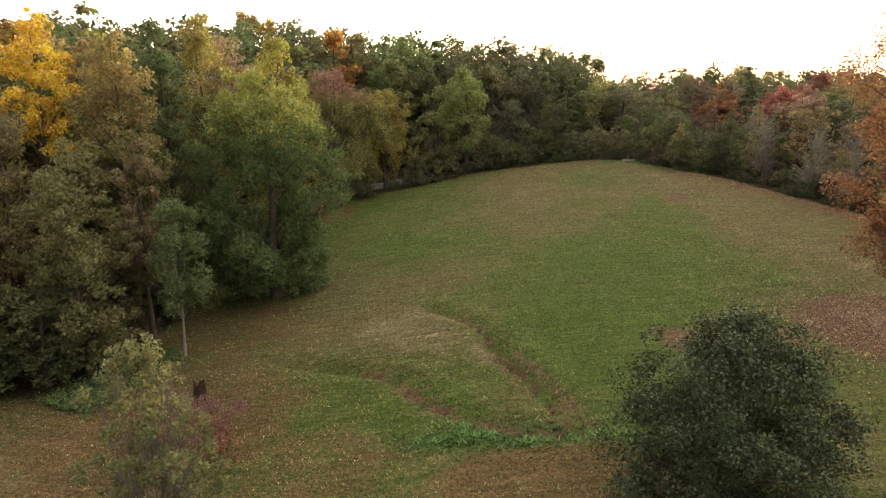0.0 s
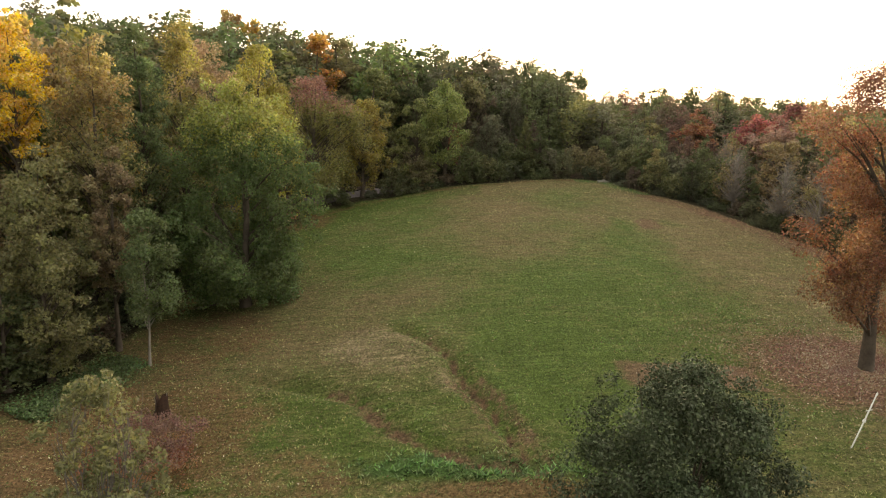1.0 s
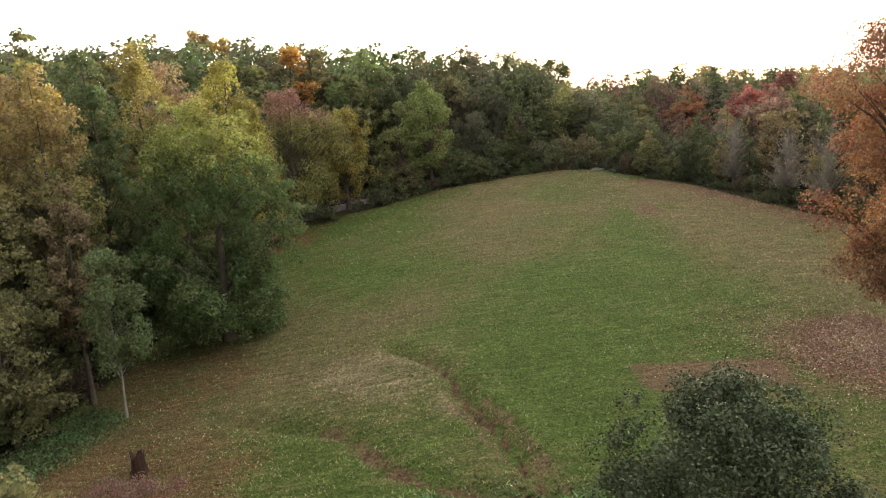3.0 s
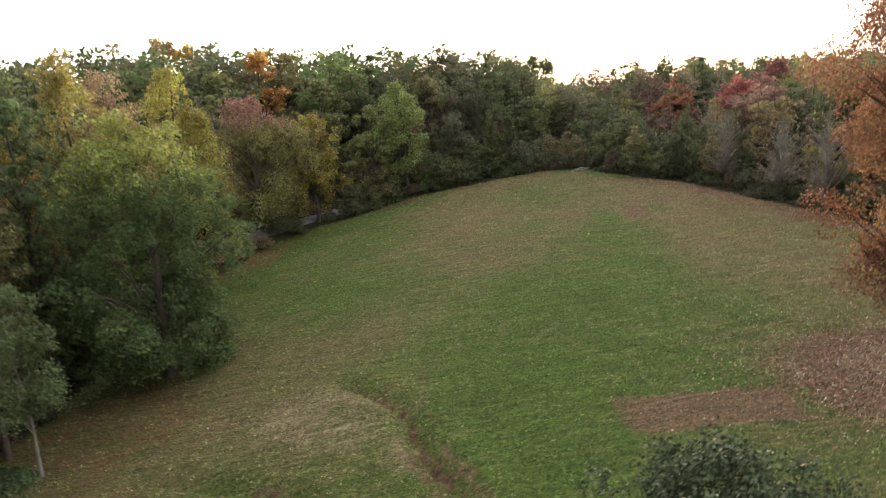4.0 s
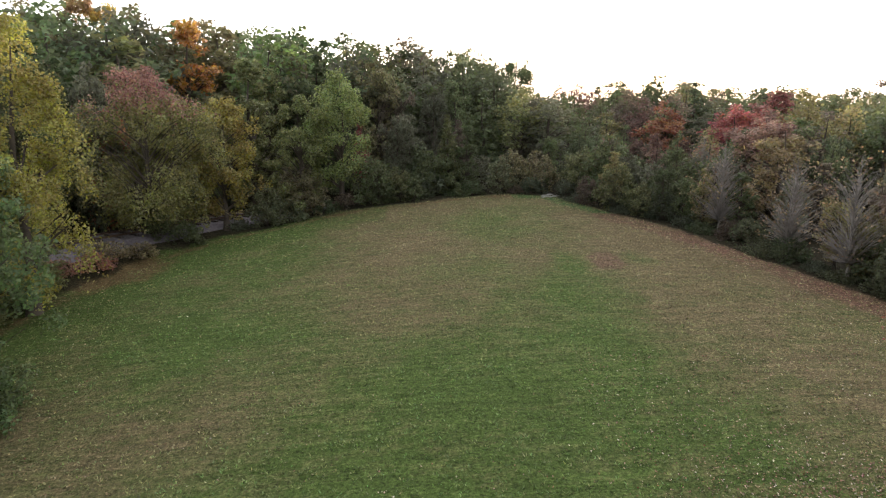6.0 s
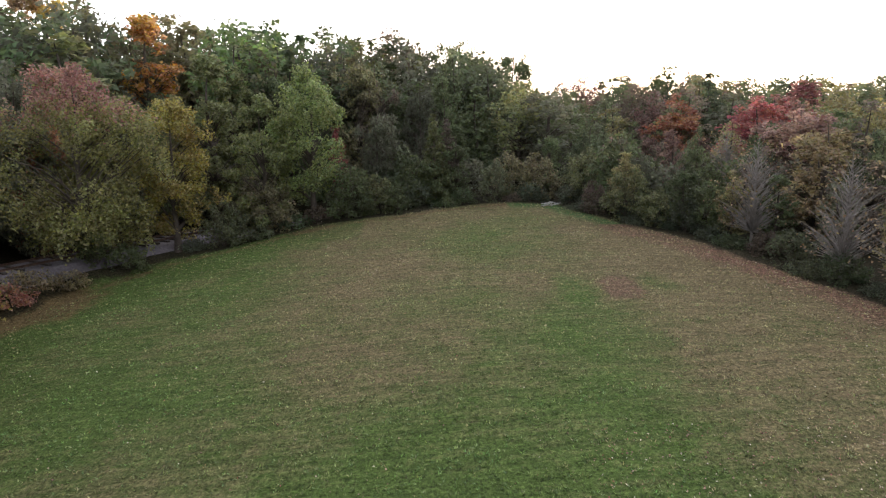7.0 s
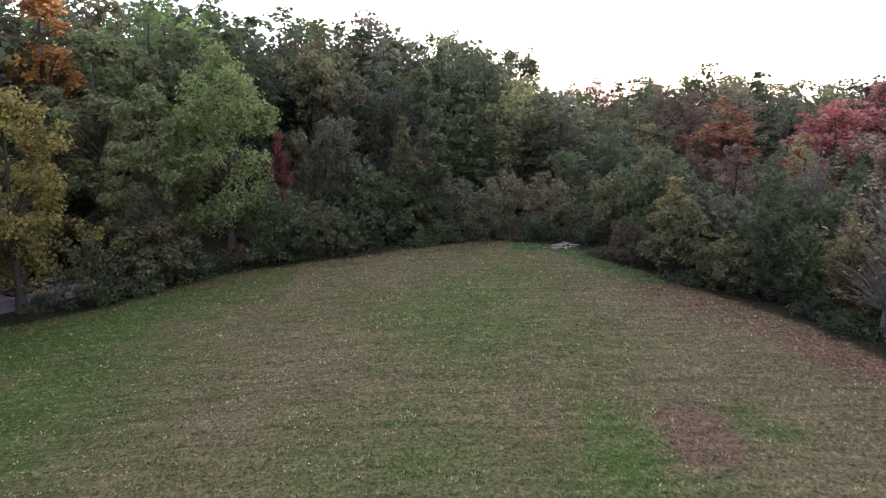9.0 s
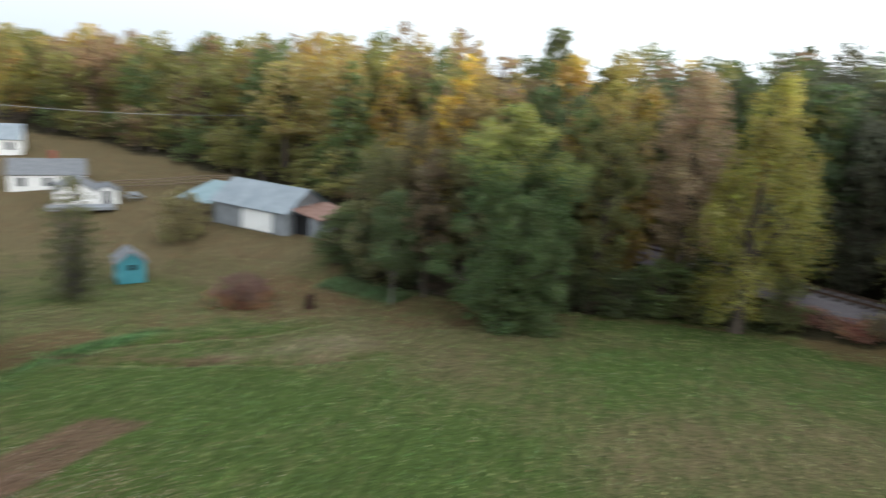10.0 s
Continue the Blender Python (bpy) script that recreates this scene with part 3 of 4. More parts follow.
Plant(21, 2.4, 2.1, 0.06, "dome", 170, 13000, 0.075, 0.16, stems=6, twigs=0.6, top_from=0.45, thick=0.012).stand(-10.2, 25.0, [(0.145, 0.068, 0.036), (0.112, 0.064, 0.052)], name="red_shrub", label="low spreading shrub with dull red autumn leaves", category="shrub")

Plant(22, 4.8, 2.1, 0.04, "dome", 150, 9000, 0.13, 0.2, stems=5, twigs=0.4, thick=0.01).stand(-22.4, 12.2, [(0.130, 0.112, 0.048)], name="garden_shrub", label="large loose yellow-olive shrub beside the barn", category="shrub")

# kinds of woodland trees, each built once
SIZES = [(14, 3.3), (15, 3.0), (13, 3.4), (16, 2.7), (15, 2.9), (12, 2.6), (13, 3.2)]
SHAPES = [(0.12, "oval", 0.3), (0.10, "tall", 0.3), (0.12, "round", 0.3), (0.14, "tall", 0.4), (0.36, "tuft", 0.5), (0.08, "cone", 0.4), (0.08, "broad", 0.3)]
WOOD_KINDS = [Plant(31 + k, tall, wide, low, shape, 230, 6400, 0.26, 0.17, spray=0.6, twigs=twig * 0.5, flat=0.6 if shape == "cone" else 0.9, simple=True, shell=0.34, lobes=0 if shape == "cone" else 64, soft_side=0.9, mass=0.8) for k, ((tall, wide), (low, shape, twig)) in enumerate(zip(SIZES, SHAPES))]
FAR_KINDS = [Plant(51 + k, tall, wide, low, shape, 150, 1800, 0.37, 0.22, spray=0.6, twigs=0.05, flat=0.6 if shape == "cone" else 0.9, store=True, simple=True, shell=0.45, lobes=0 if shape == "cone" else 44, soft_side=1.0, mass=0.9) for k, ((tall, wide), (low, shape, twig)) in enumerate(zip(SIZES, SHAPES))]
SHRUB_KINDS = [
    Plant(41, 2.2, 1.6, 0.03, "dome", 60, 2000, 0.16, 0.26, stems=4, twigs=0.4, thick=0.012, simple=True),
    Plant(42, 3.6, 1.4, 0.03, "oval", 60, 2200, 0.16, 0.26, stems=4, twigs=0.5, thick=0.012, simple=True),
    Plant(43, 1.1, 1.4, 0.02, "dome", 40, 1500, 0.14, 0.30, stems=4, twigs=0.3, thick=0.012, simple=True),
]
BARE = Plant(44, 7.8, 2.9, 0.16, "oval", 260, 500, 0.14, 0.20, bark=PALE_BARK, stems=1, twigs=1.0, shell=0.45, thick=0.013)
FIRST = {}


def plant(kind, x, y, colour, scale=1.0, stretch=1.0, turn=None, label="", name="tree", category="tree", group="woodland trees"):
    turn = float(rng.uniform(0, 360)) if turn is None else turn
    if id(kind) not in FIRST:
        FIRST[id(kind)] = kind.stand(x, y, [colour], name=name, label=label, category=category, group=group, scale=scale, turn=turn, stretch=stretch, sink=0.1)
        return FIRST[id(kind)]
    return again(FIRST[id(kind)], x, y, colour, scale, turn, stretch, label)


def colour_name(c):
    r, g, b = c
    if g > r * 1.25:
        return "dark green" if g < 0.06 else "green"
    if g > r * 0.9:
        return "olive-green"
    if g > r * 0.55:
        return "golden yellow" if r > 0.15 else "yellow-brown"
    if g > r * 0.33:
        return "orange-brown"
    return "dark red"


def tree(k, x, y, colour, tall=None, wide=None, where="woodland edge"):
    """One named woodland tree of the given height and half width."""
    kind_tall, kind_wide = SIZES[k]
    wide = wide or kind_wide
    tall = tall or kind_tall
    s = wide / kind_wide
    return plant(WOOD_KINDS[k], x, y, colour, s, tall / kind_tall / s, label=f"{colour_name(colour)} autumn tree standing in the {where}")


# trees along the wood on the yard side of the meadow
def yard_tree(seed, x, y, colours, tall, wide, low, shape, leaves, label, top=None, size=0.15, **more):
    Plant(seed, tall, wide, low, shape, max(90, leaves // 80), leaves, size, 0.21, twigs=0.25, top_from=top, simple=True, shell=0.3, spray=0.6, thick=0.013, **more).stand(x, y, colours, label=label)


yard_tree(71, -21.8, 37.8, [YELLOW], 18.2, 2.0, 0.58, "tuft", 9000, "tall tree with a bright yellow crown in the wood")
yard_tree(72, -18.3, 39.2, [(0.108, 0.100, 0.042), (0.145, 0.112, 0.044)], 17.6, 2.5, 0.16, "tall", 21000, "tall brown tree turning gold at the top", top=0.66)
yard_tree(73, -17.7, 44.0, [(0.058, 0.078, 0.032)], 18.2, 2.1, 0.10, "tall", 22000, "tall narrow dark green tree in the wood")
yard_tree(74, -16.8, 49.0, [(0.100, 0.102, 0.034), (0.150, 0.128, 0.036)], 18.7, 2.5, 0.12, "tall", 20000, "tall olive tree with yellowing tips", top=0.7)
yard_tree(75, -16.8, 54.4, [(0.170, 0.122, 0.070)], 17.2, 3.0, 0.30, "oval", 17000, "tall pale peach-brown tree with thinning leaves")
yard_tree(76, -17.9, 32.4, [(0.098, 0.096, 0.040)], 11.8, 2.5, 0.04, "oval", 18000, "brown and olive tree at the corner of the wood")
yard_tree(77, -16.4, 36.6, [(0.125, 0.096, 0.054)], 11.4, 1.6, 0.30, "oval", 8000, "small brown tree with a thin dark stem")
yard_tree(78, -21.6, 33.6, [(0.110, 0.090, 0.042)], 13.0, 2.6, 0.10, "tall", 14000, "brown-olive tree in the wood by the barn")
tree(1, -25.5, 35.5, GOLD, 15.0, 3.0)
tree(1, -22.8, 43.5, (0.150, 0.115, 0.050), 17.5, 3.0)
tree(6, -18.4, 35.8, (0.072, 0.080, 0.036), 7.5, 2.2)
tree(3, -26.0, 45.0, GOLD, 18.5, 3.2)
tree(1, -31.0, 43.0, DARK_GREEN, 19.0, 3.2)
tree(6, -16.6, 46.5, DARK_GREEN, 8.0, 2.4)
tree(1, -29.5, 36.5, GOLD, 15.0, 3.2)
# bushes that fill the foot of the wood
for x, y, tall, wide, colour in ((-22.6, 28.8, 5.5, 2.4, MID_GREEN), (-26.8, 31.0, 6.5, 2.6, DARK_GREEN), (-21.0, 28.0, 5.0, 2.3, (0.062, 0.080, 0.030)), (-19.2, 31.0, 5.5, 2.2, DARK_GREEN), (-15.9, 50.5, 4.0, 2.0, DARK_GREEN),
                                 (-16.2, 53.5, 4.8, 2.2, MID_GREEN), (-15.6, 56.0, 3.6, 1.9, (0.085, 0.090, 0.032)), (-14.9, 61.2, 4.2, 1.9, (0.094, 0.098, 0.034)), (-18.6, 57.0, 6.5, 2.6, DARK_GREEN), (-20.5, 61.0, 7.5, 2.8, (0.080, 0.084, 0.036))):
    tree(6, x, y, colour, tall, wide, "foot of the wood")
# single trees that stand out beyond the railway and at the far end
tree(3, -15.2, 96.5, (0.235, 0.122, 0.030), 20.2 - height(-15.2, 96.5), 3.9, "wood behind the railway")
tree(4, 3.3, 87.6, (0.120, 0.038, 0.030), 9.8 - height(3.3, 87.6), 0.9, "wood behind the railway")
tree(2, 15.4, 118.0, DARK_GREEN, 15.0, 3.4, "wood behind the railway")
tree(2, 20.0, 121.0, DARK_GREEN, 13.0, 3.0, "wood behind the railway")
tree(2, 24.6, 124.0, DARK_GREEN, 13.5, 3.6, "wood behind the railway")
tree(3, -28.0, 100.0, (0.215, 0.150, 0.070), 23.3 - height(-28.0, 100.0), 2.8, "wood on the hill")
tree(3, -25.0, 100.0, (0.240, 0.165, 0.036), 22.2 - height(-25.0, 100.0), 2.7, "wood on the hill")
tree(6, -16.8, 76.5, RUST, 11.5, 2.4, "wood behind the railway")
for x, y in ((31.6, 60.0), (32.6, 55.6), (30.0, 66.4), (33.2, 77.0)):
    plant(BARE, x, y, BROWN, float(rng.uniform(0.8, 1.05)), label="bare grey tree with a few dry leaves", name="bare_tree", group="bare trees")
tree(6, 34.5, 67.0, (0.118, 0.090, 0.042), 8.0, 2.8)
tree(2, 37.0, 74.0, (0.130, 0.080, 0.060), 8.5, 3.2)
tree(0, 42.0, 90.0, MAROON, 9.6, 3.8)
tree(2, 46.0, 94.0, (0.170, 0.055, 0.042), 10.2, 4.0)
tree(1, 50.0, 97.0, (0.150, 0.062, 0.050), 10.4, 3.8)
tree(0, 37.0, 96.0, RUST, 9.0, 3.4)

# the rest of the woods
PALETTES = {
    "yard": [BROWN, OLIVE, GOLD, DARK_GREEN, MID_GREEN, (0.150, 0.125, 0.045)],
    "hill": [DARK_GREEN, (0.058, 0.072, 0.034), (0.058, 0.080, 0.032), GREY_GREEN, (0.095, 0.100, 0.038), (0.066, 0.092, 0.030), (0.094, 0.086, 0.040)],
    "end": [DARK_GREEN, GREY_GREEN, (0.070, 0.080, 0.040), (0.092, 0.072, 0.050), (0.090, 0.095, 0.036), DARK_GREEN, GREY_GREEN],
    "right": [(0.098, 0.078, 0.054), (0.078, 0.080, 0.045), (0.106, 0.066, 0.050), (0.066, 0.078, 0.038), (0.085, 0.095, 0.042), GREY_GREEN, DARK_GREEN, DARK_GREEN, (0.120, 0.105, 0.042)],
}


def lighter(c, f):
    return tuple(v * f for v in c)


PALETTES = {zone: [lighter(c, {"yard": 1.05, "hill": 0.98, "end": 0.98, "right": 0.96}[zone]) for c in row] for zone, row in PALETTES.items()}


def top_level(x, y, f):
    """How high the tree tops reach at a place f metres into the wood."""
    full = np.interp(x, [-40, -15, -5, 5, 15, 22, 27, 32, 40, 50, 70, 100], [21.6, 20.9, 19.8, 19, 17.2, 15.6, 12.7, 11.6, 13.4, 14.2, 13.6, 13.4]) + np.minimum(y - 110, 30) * 0.06
    front = np.interp(x, [-12, 0, 14, 24, 34], [10.5, 10.5, 9.6, 8.0, 7.0])
    deep = np.interp(f, [1.5, 22], [0, 1]) ** 0.8
    return front + (full - front) * deep


taken = [(o.matrix_world.translation.x, o.matrix_world.translation.y) for o in scene.objects if o.parent is None and "category" in o.keys() and o["category"] == "tree"]
gx, gy = np.meshgrid(np.arange(-62, 130, 3.3), np.arange(24, 176, 3.4))
pts = np.stack([gx.ravel(), gy.ravel()], 1) + rng.uniform(-1.3, 1.3, (gx.size, 2))
field_gap = near_line(pts[:, 0], pts[:, 1], EDGE + EDGE[:1])[0]
rail_gap = near_line(pts[:, 0], pts[:, 1], RAIL_LINE)[0]
inside = in_field(pts[:, 0], pts[:, 1])
far_trees = []
for (x, y), f, r, i in zip(pts, field_gap, rail_gap, inside):
    if i or f < 1.3 or r < 3.4 or f > (54 if x < 24 else 76) or (f > 15 and rng.uniform() < (0.24 if f < 30 else 0.62 if x < 24 else 0.5)) or (x < 4 and f < 6 and r < 7.5 and rng.uniform() < 0.5) or (x > 30 and y < 48) or (x < -26 and y < 31):
        continue
    if r < 9 and 57 < y < 70 and -20 < x < -8:
        continue
    if math.dist((x, y), (-15.2, 96.5)) < 4.2 or math.dist((x, y), (-26.5, 100)) < 3.5 or any((x - a) ** 2 + (y - b) ** 2 < 6 for a, b in taken):
        continue
    zone = "yard" if x < -14 and y < 66 else "hill" if x < 6 else "end" if x < 24 else "right"
    palette = PALETTES[zone]
    colour = lighter(palette[int(rng.integers(len(palette)))], float(rng.uniform(0.7, 1.25)))
    k = int(rng.choice([0, 1, 2, 3, 4, 5, 6], p=[0.21, 0.17, 0.24, 0.09, 0.04, 0.06, 0.19]))
    tall = float(np.interp(f, [2, 7], [8.5, 16.0])) * float(rng.uniform(0.85, 1.12)) if zone == "yard" else max(4.5, float(top_level(x, y, f)) + float(rng.normal(0, 0.7)) - height(x, y))
    if 78 < y < 95 and -18 < x < -7:
        tall = max(4.0, min(tall, 12.5 - height(x, y)))
    wide = float(np.clip(tall * rng.uniform(0.16, 0.23), 1.2, 3.4)) * (1.5 if f > 15 else 1.0)
    if f < 15 if zone != "yard" else f < 12:
        tree(k, float(x), float(y), colour, tall, wide, "wood")
    else:
        far_trees.append((k, float(x), float(y), colour, tall, wide))
# the woods behind the houses, across the yard
for n in range(330):
    bearing, d = radians(float(rng.uniform(90, 160))), float(rng.uniform(74, 150))
    x, y = 32 - math.sin(bearing) * d, 48 + math.cos(bearing) * d
    if y < 26 and not in_field(x, y) and near_line(x, y, EDGE + EDGE[:1])[0] > 2:
        c = [OLIVE, GOLD, BROWN, (0.150, 0.135, 0.040), MID_GREEN, (0.185, 0.150, 0.050)][int(rng.integers(6))]
        far_trees.append((int(rng.integers(7)), x, y, c, float(np.interp(math.degrees(bearing), [101, 113, 119, 126, 150], [18.5, 16.5, 15.0, 14.0, 14.0])) * float(rng.uniform(0.86, 1.08)), float(rng.uniform(3.2, 4.4))))

for n in range(110):
    bearing, d = radians(float(rng.uniform(118, 160))), float(rng.uniform(128, 175))
    x, y = 32 - math.sin(bearing) * d, 48 + math.cos(bearing) * d
    if not in_field(x, y) or d > 150:
        far_trees.append((int(rng.integers(7)), x, y, [OLIVE, GOLD, BROWN, (0.150, 0.135, 0.040), MID_GREEN][int(rng.integers(5))], float(rng.uniform(13.5, 16.0)), float(rng.uniform(3.4, 4.6))))

# low growth along the far side of the yard
for a, b in zip(EDGE[25:], EDGE[26:]):
    for n in range(int(math.dist(a, b) / 1.3)):
        q, out = float(rng.uniform(0, 1)), float(rng.uniform(0.5, 9))
        x, y = a[0] + q * (b[0] - a[0]) - (b[1] - a[1]) / math.dist(a, b) * out, a[1] + q * (b[1] - a[1]) + (b[0] - a[0]) / math.dist(a, b) * out
        if not in_field(x, y):
            far_trees.append((int(rng.integers(7)), x, y, [OLIVE, BROWN, (0.150, 0.135, 0.040), MID_GREEN][int(rng.integers(4))], float(rng.uniform(3, 7)), float(rng.uniform(1.8, 3.0))))


def build_woods(name, rows, label):
    verts, tris, tints, mats, base = [], [], [], [], 0
    for k, x, y, colour, tall, wide in rows:
        turn = float(rng.uniform(0, 2 * math.pi))
        c, s = math.cos(turn) * wide / SIZES[k][1], math.sin(turn) * wide / SIZES[k][1]
        for m, (v, t) in enumerate(FAR_KINDS[k].parts):
            p = np.stack([v[:, 0] * c - v[:, 1] * s + x, v[:, 0] * s + v[:, 1] * c + y, v[:, 2] * tall / SIZES[k][0] + height(x, y) - 0.1], 1)
            verts.append(p)
            tris.append(t + base)
            tints.append(np.tile((*colour, 1), (len(v), 1)))
            mats.append(np.full(len(t), 1 - m))
            base += len(v)
    me = fast_mesh(name, np.concatenate(verts), np.concatenate(tris), FAR_LEAF)
    me.materials.append(BARK)
    me.polygons.foreach_set("material_index", np.concatenate(mats).astype(np.int32))
    me.attributes.new("tint", "FLOAT_COLOR", "POINT").data.foreach_set("color", np.concatenate(tints).astype(np.float32).ravel())
    return tagged(new(name, me), label, "woods", kind="stuff")


build_woods("deep_woods", [r for r in far_trees if r[2] > 26 or r[1] > 0], "mixed autumn woods of green, olive and russet trees rising behind the meadow")
build_woods("distant_woods", [r for r in far_trees if r[2] <= 26 and r[1] <= 0], "distant yellow-green autumn woods behind the houses")

# undergrowth along the edge of the meadow
for a, b in zip(EDGE[1:20], EDGE[2:21]):
    d = math.dist(a, b)
    for n in range(int(d / 1.55)):
        f = (n + float(rng.uniform(0.2, 0.8))) / max(int(d / 1.55), 1)
        if a[1] < 30 and a[0] > 30:
            continue
        out = float(rng.uniform(0.2, 2.4))
        nx, ny = -(b[1] - a[1]) / d, (b[0] - a[0]) / d
        x, y = a[0] + f * (b[0] - a[0]) + nx * out, a[1] + f * (b[1] - a[1]) + ny * out
        if near_line(np.array([x]), np.array([y]), RAIL_LINE)[0][0] < 2.2:
            continue
        gap = 60.5 < y < 69.5 and x < -9
        if not gap and x < 6 and y > 66 and rng.uniform() < 0.22:
            continue
        palette = [DARK_GREEN, (0.060, 0.068, 0.040), (0.066, 0.072, 0.036), (0.084, 0.064, 0.044), (0.052, 0.062, 0.036), (0.056, 0.070, 0.032)]
        colour = palette[int(rng.integers(len(palette)))]
        k = 2 if gap else int(rng.choice([0, 1, 2], p=[0.45, 0.25, 0.3]))
        if x > 20:
            colour = lighter(colour, 0.75)
        if gap:
            colour = [(0.150, 0.085, 0.055), (0.110, 0.090, 0.045), (0.170, 0.080, 0.050)][int(rng.integers(3))]
        plant(SHRUB_KINDS[k], x, y, colour, float(rng.uniform(0.6, 1.0)), label=f"{colour_name(colour)} shrub in the undergrowth along the meadow", name="shrub", category="shrub", group="undergrowth")

# taller brush that closes the hedgerow, and growth under the trees at the far end
for a, b in zip(EDGE[6:19], EDGE[7:20]):
    d = math.dist(a, b)
    for n in range(int(d / 2.7)):
        f, out = (n + float(rng.uniform(0, 1))) / max(int(d / 2.7), 1), float(rng.uniform(0.6, 3.4))
        x, y = a[0] + f * (b[0] - a[0]) - (b[1] - a[1]) / d * out, a[1] + f * (b[1] - a[1]) + (b[0] - a[0]) / d * out
        if y < 70 or float(near_line(np.array([x]), np.array([y]), RAIL_LINE)[0][0]) < 2.6:
            continue
        colour = [(0.070, 0.076, 0.036), (0.082, 0.086, 0.036), DARK_GREEN, GREY_GREEN, (0.096, 0.086, 0.042)][int(rng.integers(5))]
        plant(SHRUB_KINDS[1], x, y, colour, float(rng.uniform(0.7, 1.25)), label=f"{colour_name(colour)} tall brush in the hedgerow", name="shrub", category="shrub", group="undergrowth")
for n in range(170):
    x, y = float(rng.uniform(-14, 40)), float(rng.uniform(70, 104))
    gap = float(near_line(np.array([x]), np.array([y]), EDGE + EDGE[:1])[0][0])
    if bool(in_field(x, y)) or not 3.5 < gap < 17 or float(near_line(np.array([x]), np.array([y]), RAIL_LINE)[0][0]) < 3.6:
        continue
    colour = [DARK_GREEN, GREY_GREEN, (0.066, 0.060, 0.036), (0.110, 0.046, 0.034), (0.060, 0.070, 0.034)][int(rng.choice(5, p=[0.3, 0.28, 0.2, 0.06, 0.16]))]
    plant(SHRUB_KINDS[int(rng.integers(2))], x, y, colour, float(rng.uniform(0.9, 1.6)), label=f"{colour_name(colour)} shrub growing under the trees", name="shrub", category="shrub", group="undergrowth")

# ---- low growth ----
def tinted(name, verts, tris, tints, material, label, category):
    me = fast_mesh(name, verts, tris, material)
    me.attributes.new("tint", "FLOAT_COLOR", "POINT").data.foreach_set("color", np.ascontiguousarray(np.concatenate([tints, np.ones((len(tints), 1))], 1), dtype=np.float32).ravel())
    return tagged(new(name, me), label, category, kind="stuff")


def build_grass(count):
    gen = np.random.default_rng(5)
    x, y = gen.uniform(-20, 32, count), 14 + 68 * gen.uniform(0, 1, count) ** 1.25
    d1 = np.minimum(near_line(x, y, DITCH)[0], near_line(x, y, DITCH_TWO)[0])
    bare = (np.abs(x - 13) < 3.5) & (np.abs(y - 30.2 + 0.12 * (x - 13)) < 1.5) & (gen.uniform(0, 1, count) < 0.85)
    ok = in_field(x, y) & (d1 > 0.2) & ~bare
    x, y = x[ok], y[ok]
    n = len(x)
    z = ground_height(x, y)
    dry = 0.56 - 0.52 * oval(x, y, 10.5, 36, 8, 12, -8) - 0.35 * oval(x, y, -4, 68, 7, 7) - 0.45 * oval(x, y, -4, 55, 6, 9) + 0.26 * np.clip((y - 48) / 18, 0, 1) + 0.25 * np.clip((x - 18) / 6, 0, 1)
    dry = np.clip(dry + gen.normal(0, 0.28, n) + 0.2 * np.sin(x * 0.8 + np.sin(y * 0.5) * 2) * np.sin(y * 1.1), 0, 1)[:, None]
    lush = oval(x, y, 2.5, 23.4, 4.5, 0.9, -8)[:, None]
    tint = (1 - dry) * np.array((0.058, 0.100, 0.024)) + dry * np.array((0.150, 0.122, 0.058))
    tint = tint * (1 - lush) + lush * np.array((0.052, 0.105, 0.030))
    tint *= gen.uniform(0.25, 1.35, (n, 1))
    tall = (gen.uniform(0.03, 0.085, n) * (1 + 1.0 * lush[:, 0]))[:, None]
    verts, tris = [], []
    for b in range(3):
        q = gen.uniform(0, 2 * np.pi, n)
        way = np.stack([np.cos(q), np.sin(q), np.zeros(n)], 1)
        side = np.stack([-np.sin(q), np.cos(q), np.zeros(n)], 1)
        root = np.stack([x, y, z - 0.01], 1) + way * gen.uniform(0.01, 0.06, n)[:, None]
        verts += [root - side * tall * 0.3, root + side * tall * 0.3, root + way * tall * 1.3 + np.array((0, 0, 1)) * tall]
        tris.append(np.stack([np.arange(n) * 9 + 3 * b + k for k in range(3)], 1))
    v = np.stack(verts, 1).reshape(-1, 3)
    return tinted("grass", v, np.concatenate(tris), np.repeat(tint, 9, 0), GRASS_BLADE, "short mown grass tufts, green to straw-coloured", "grass")


build_grass(105000)


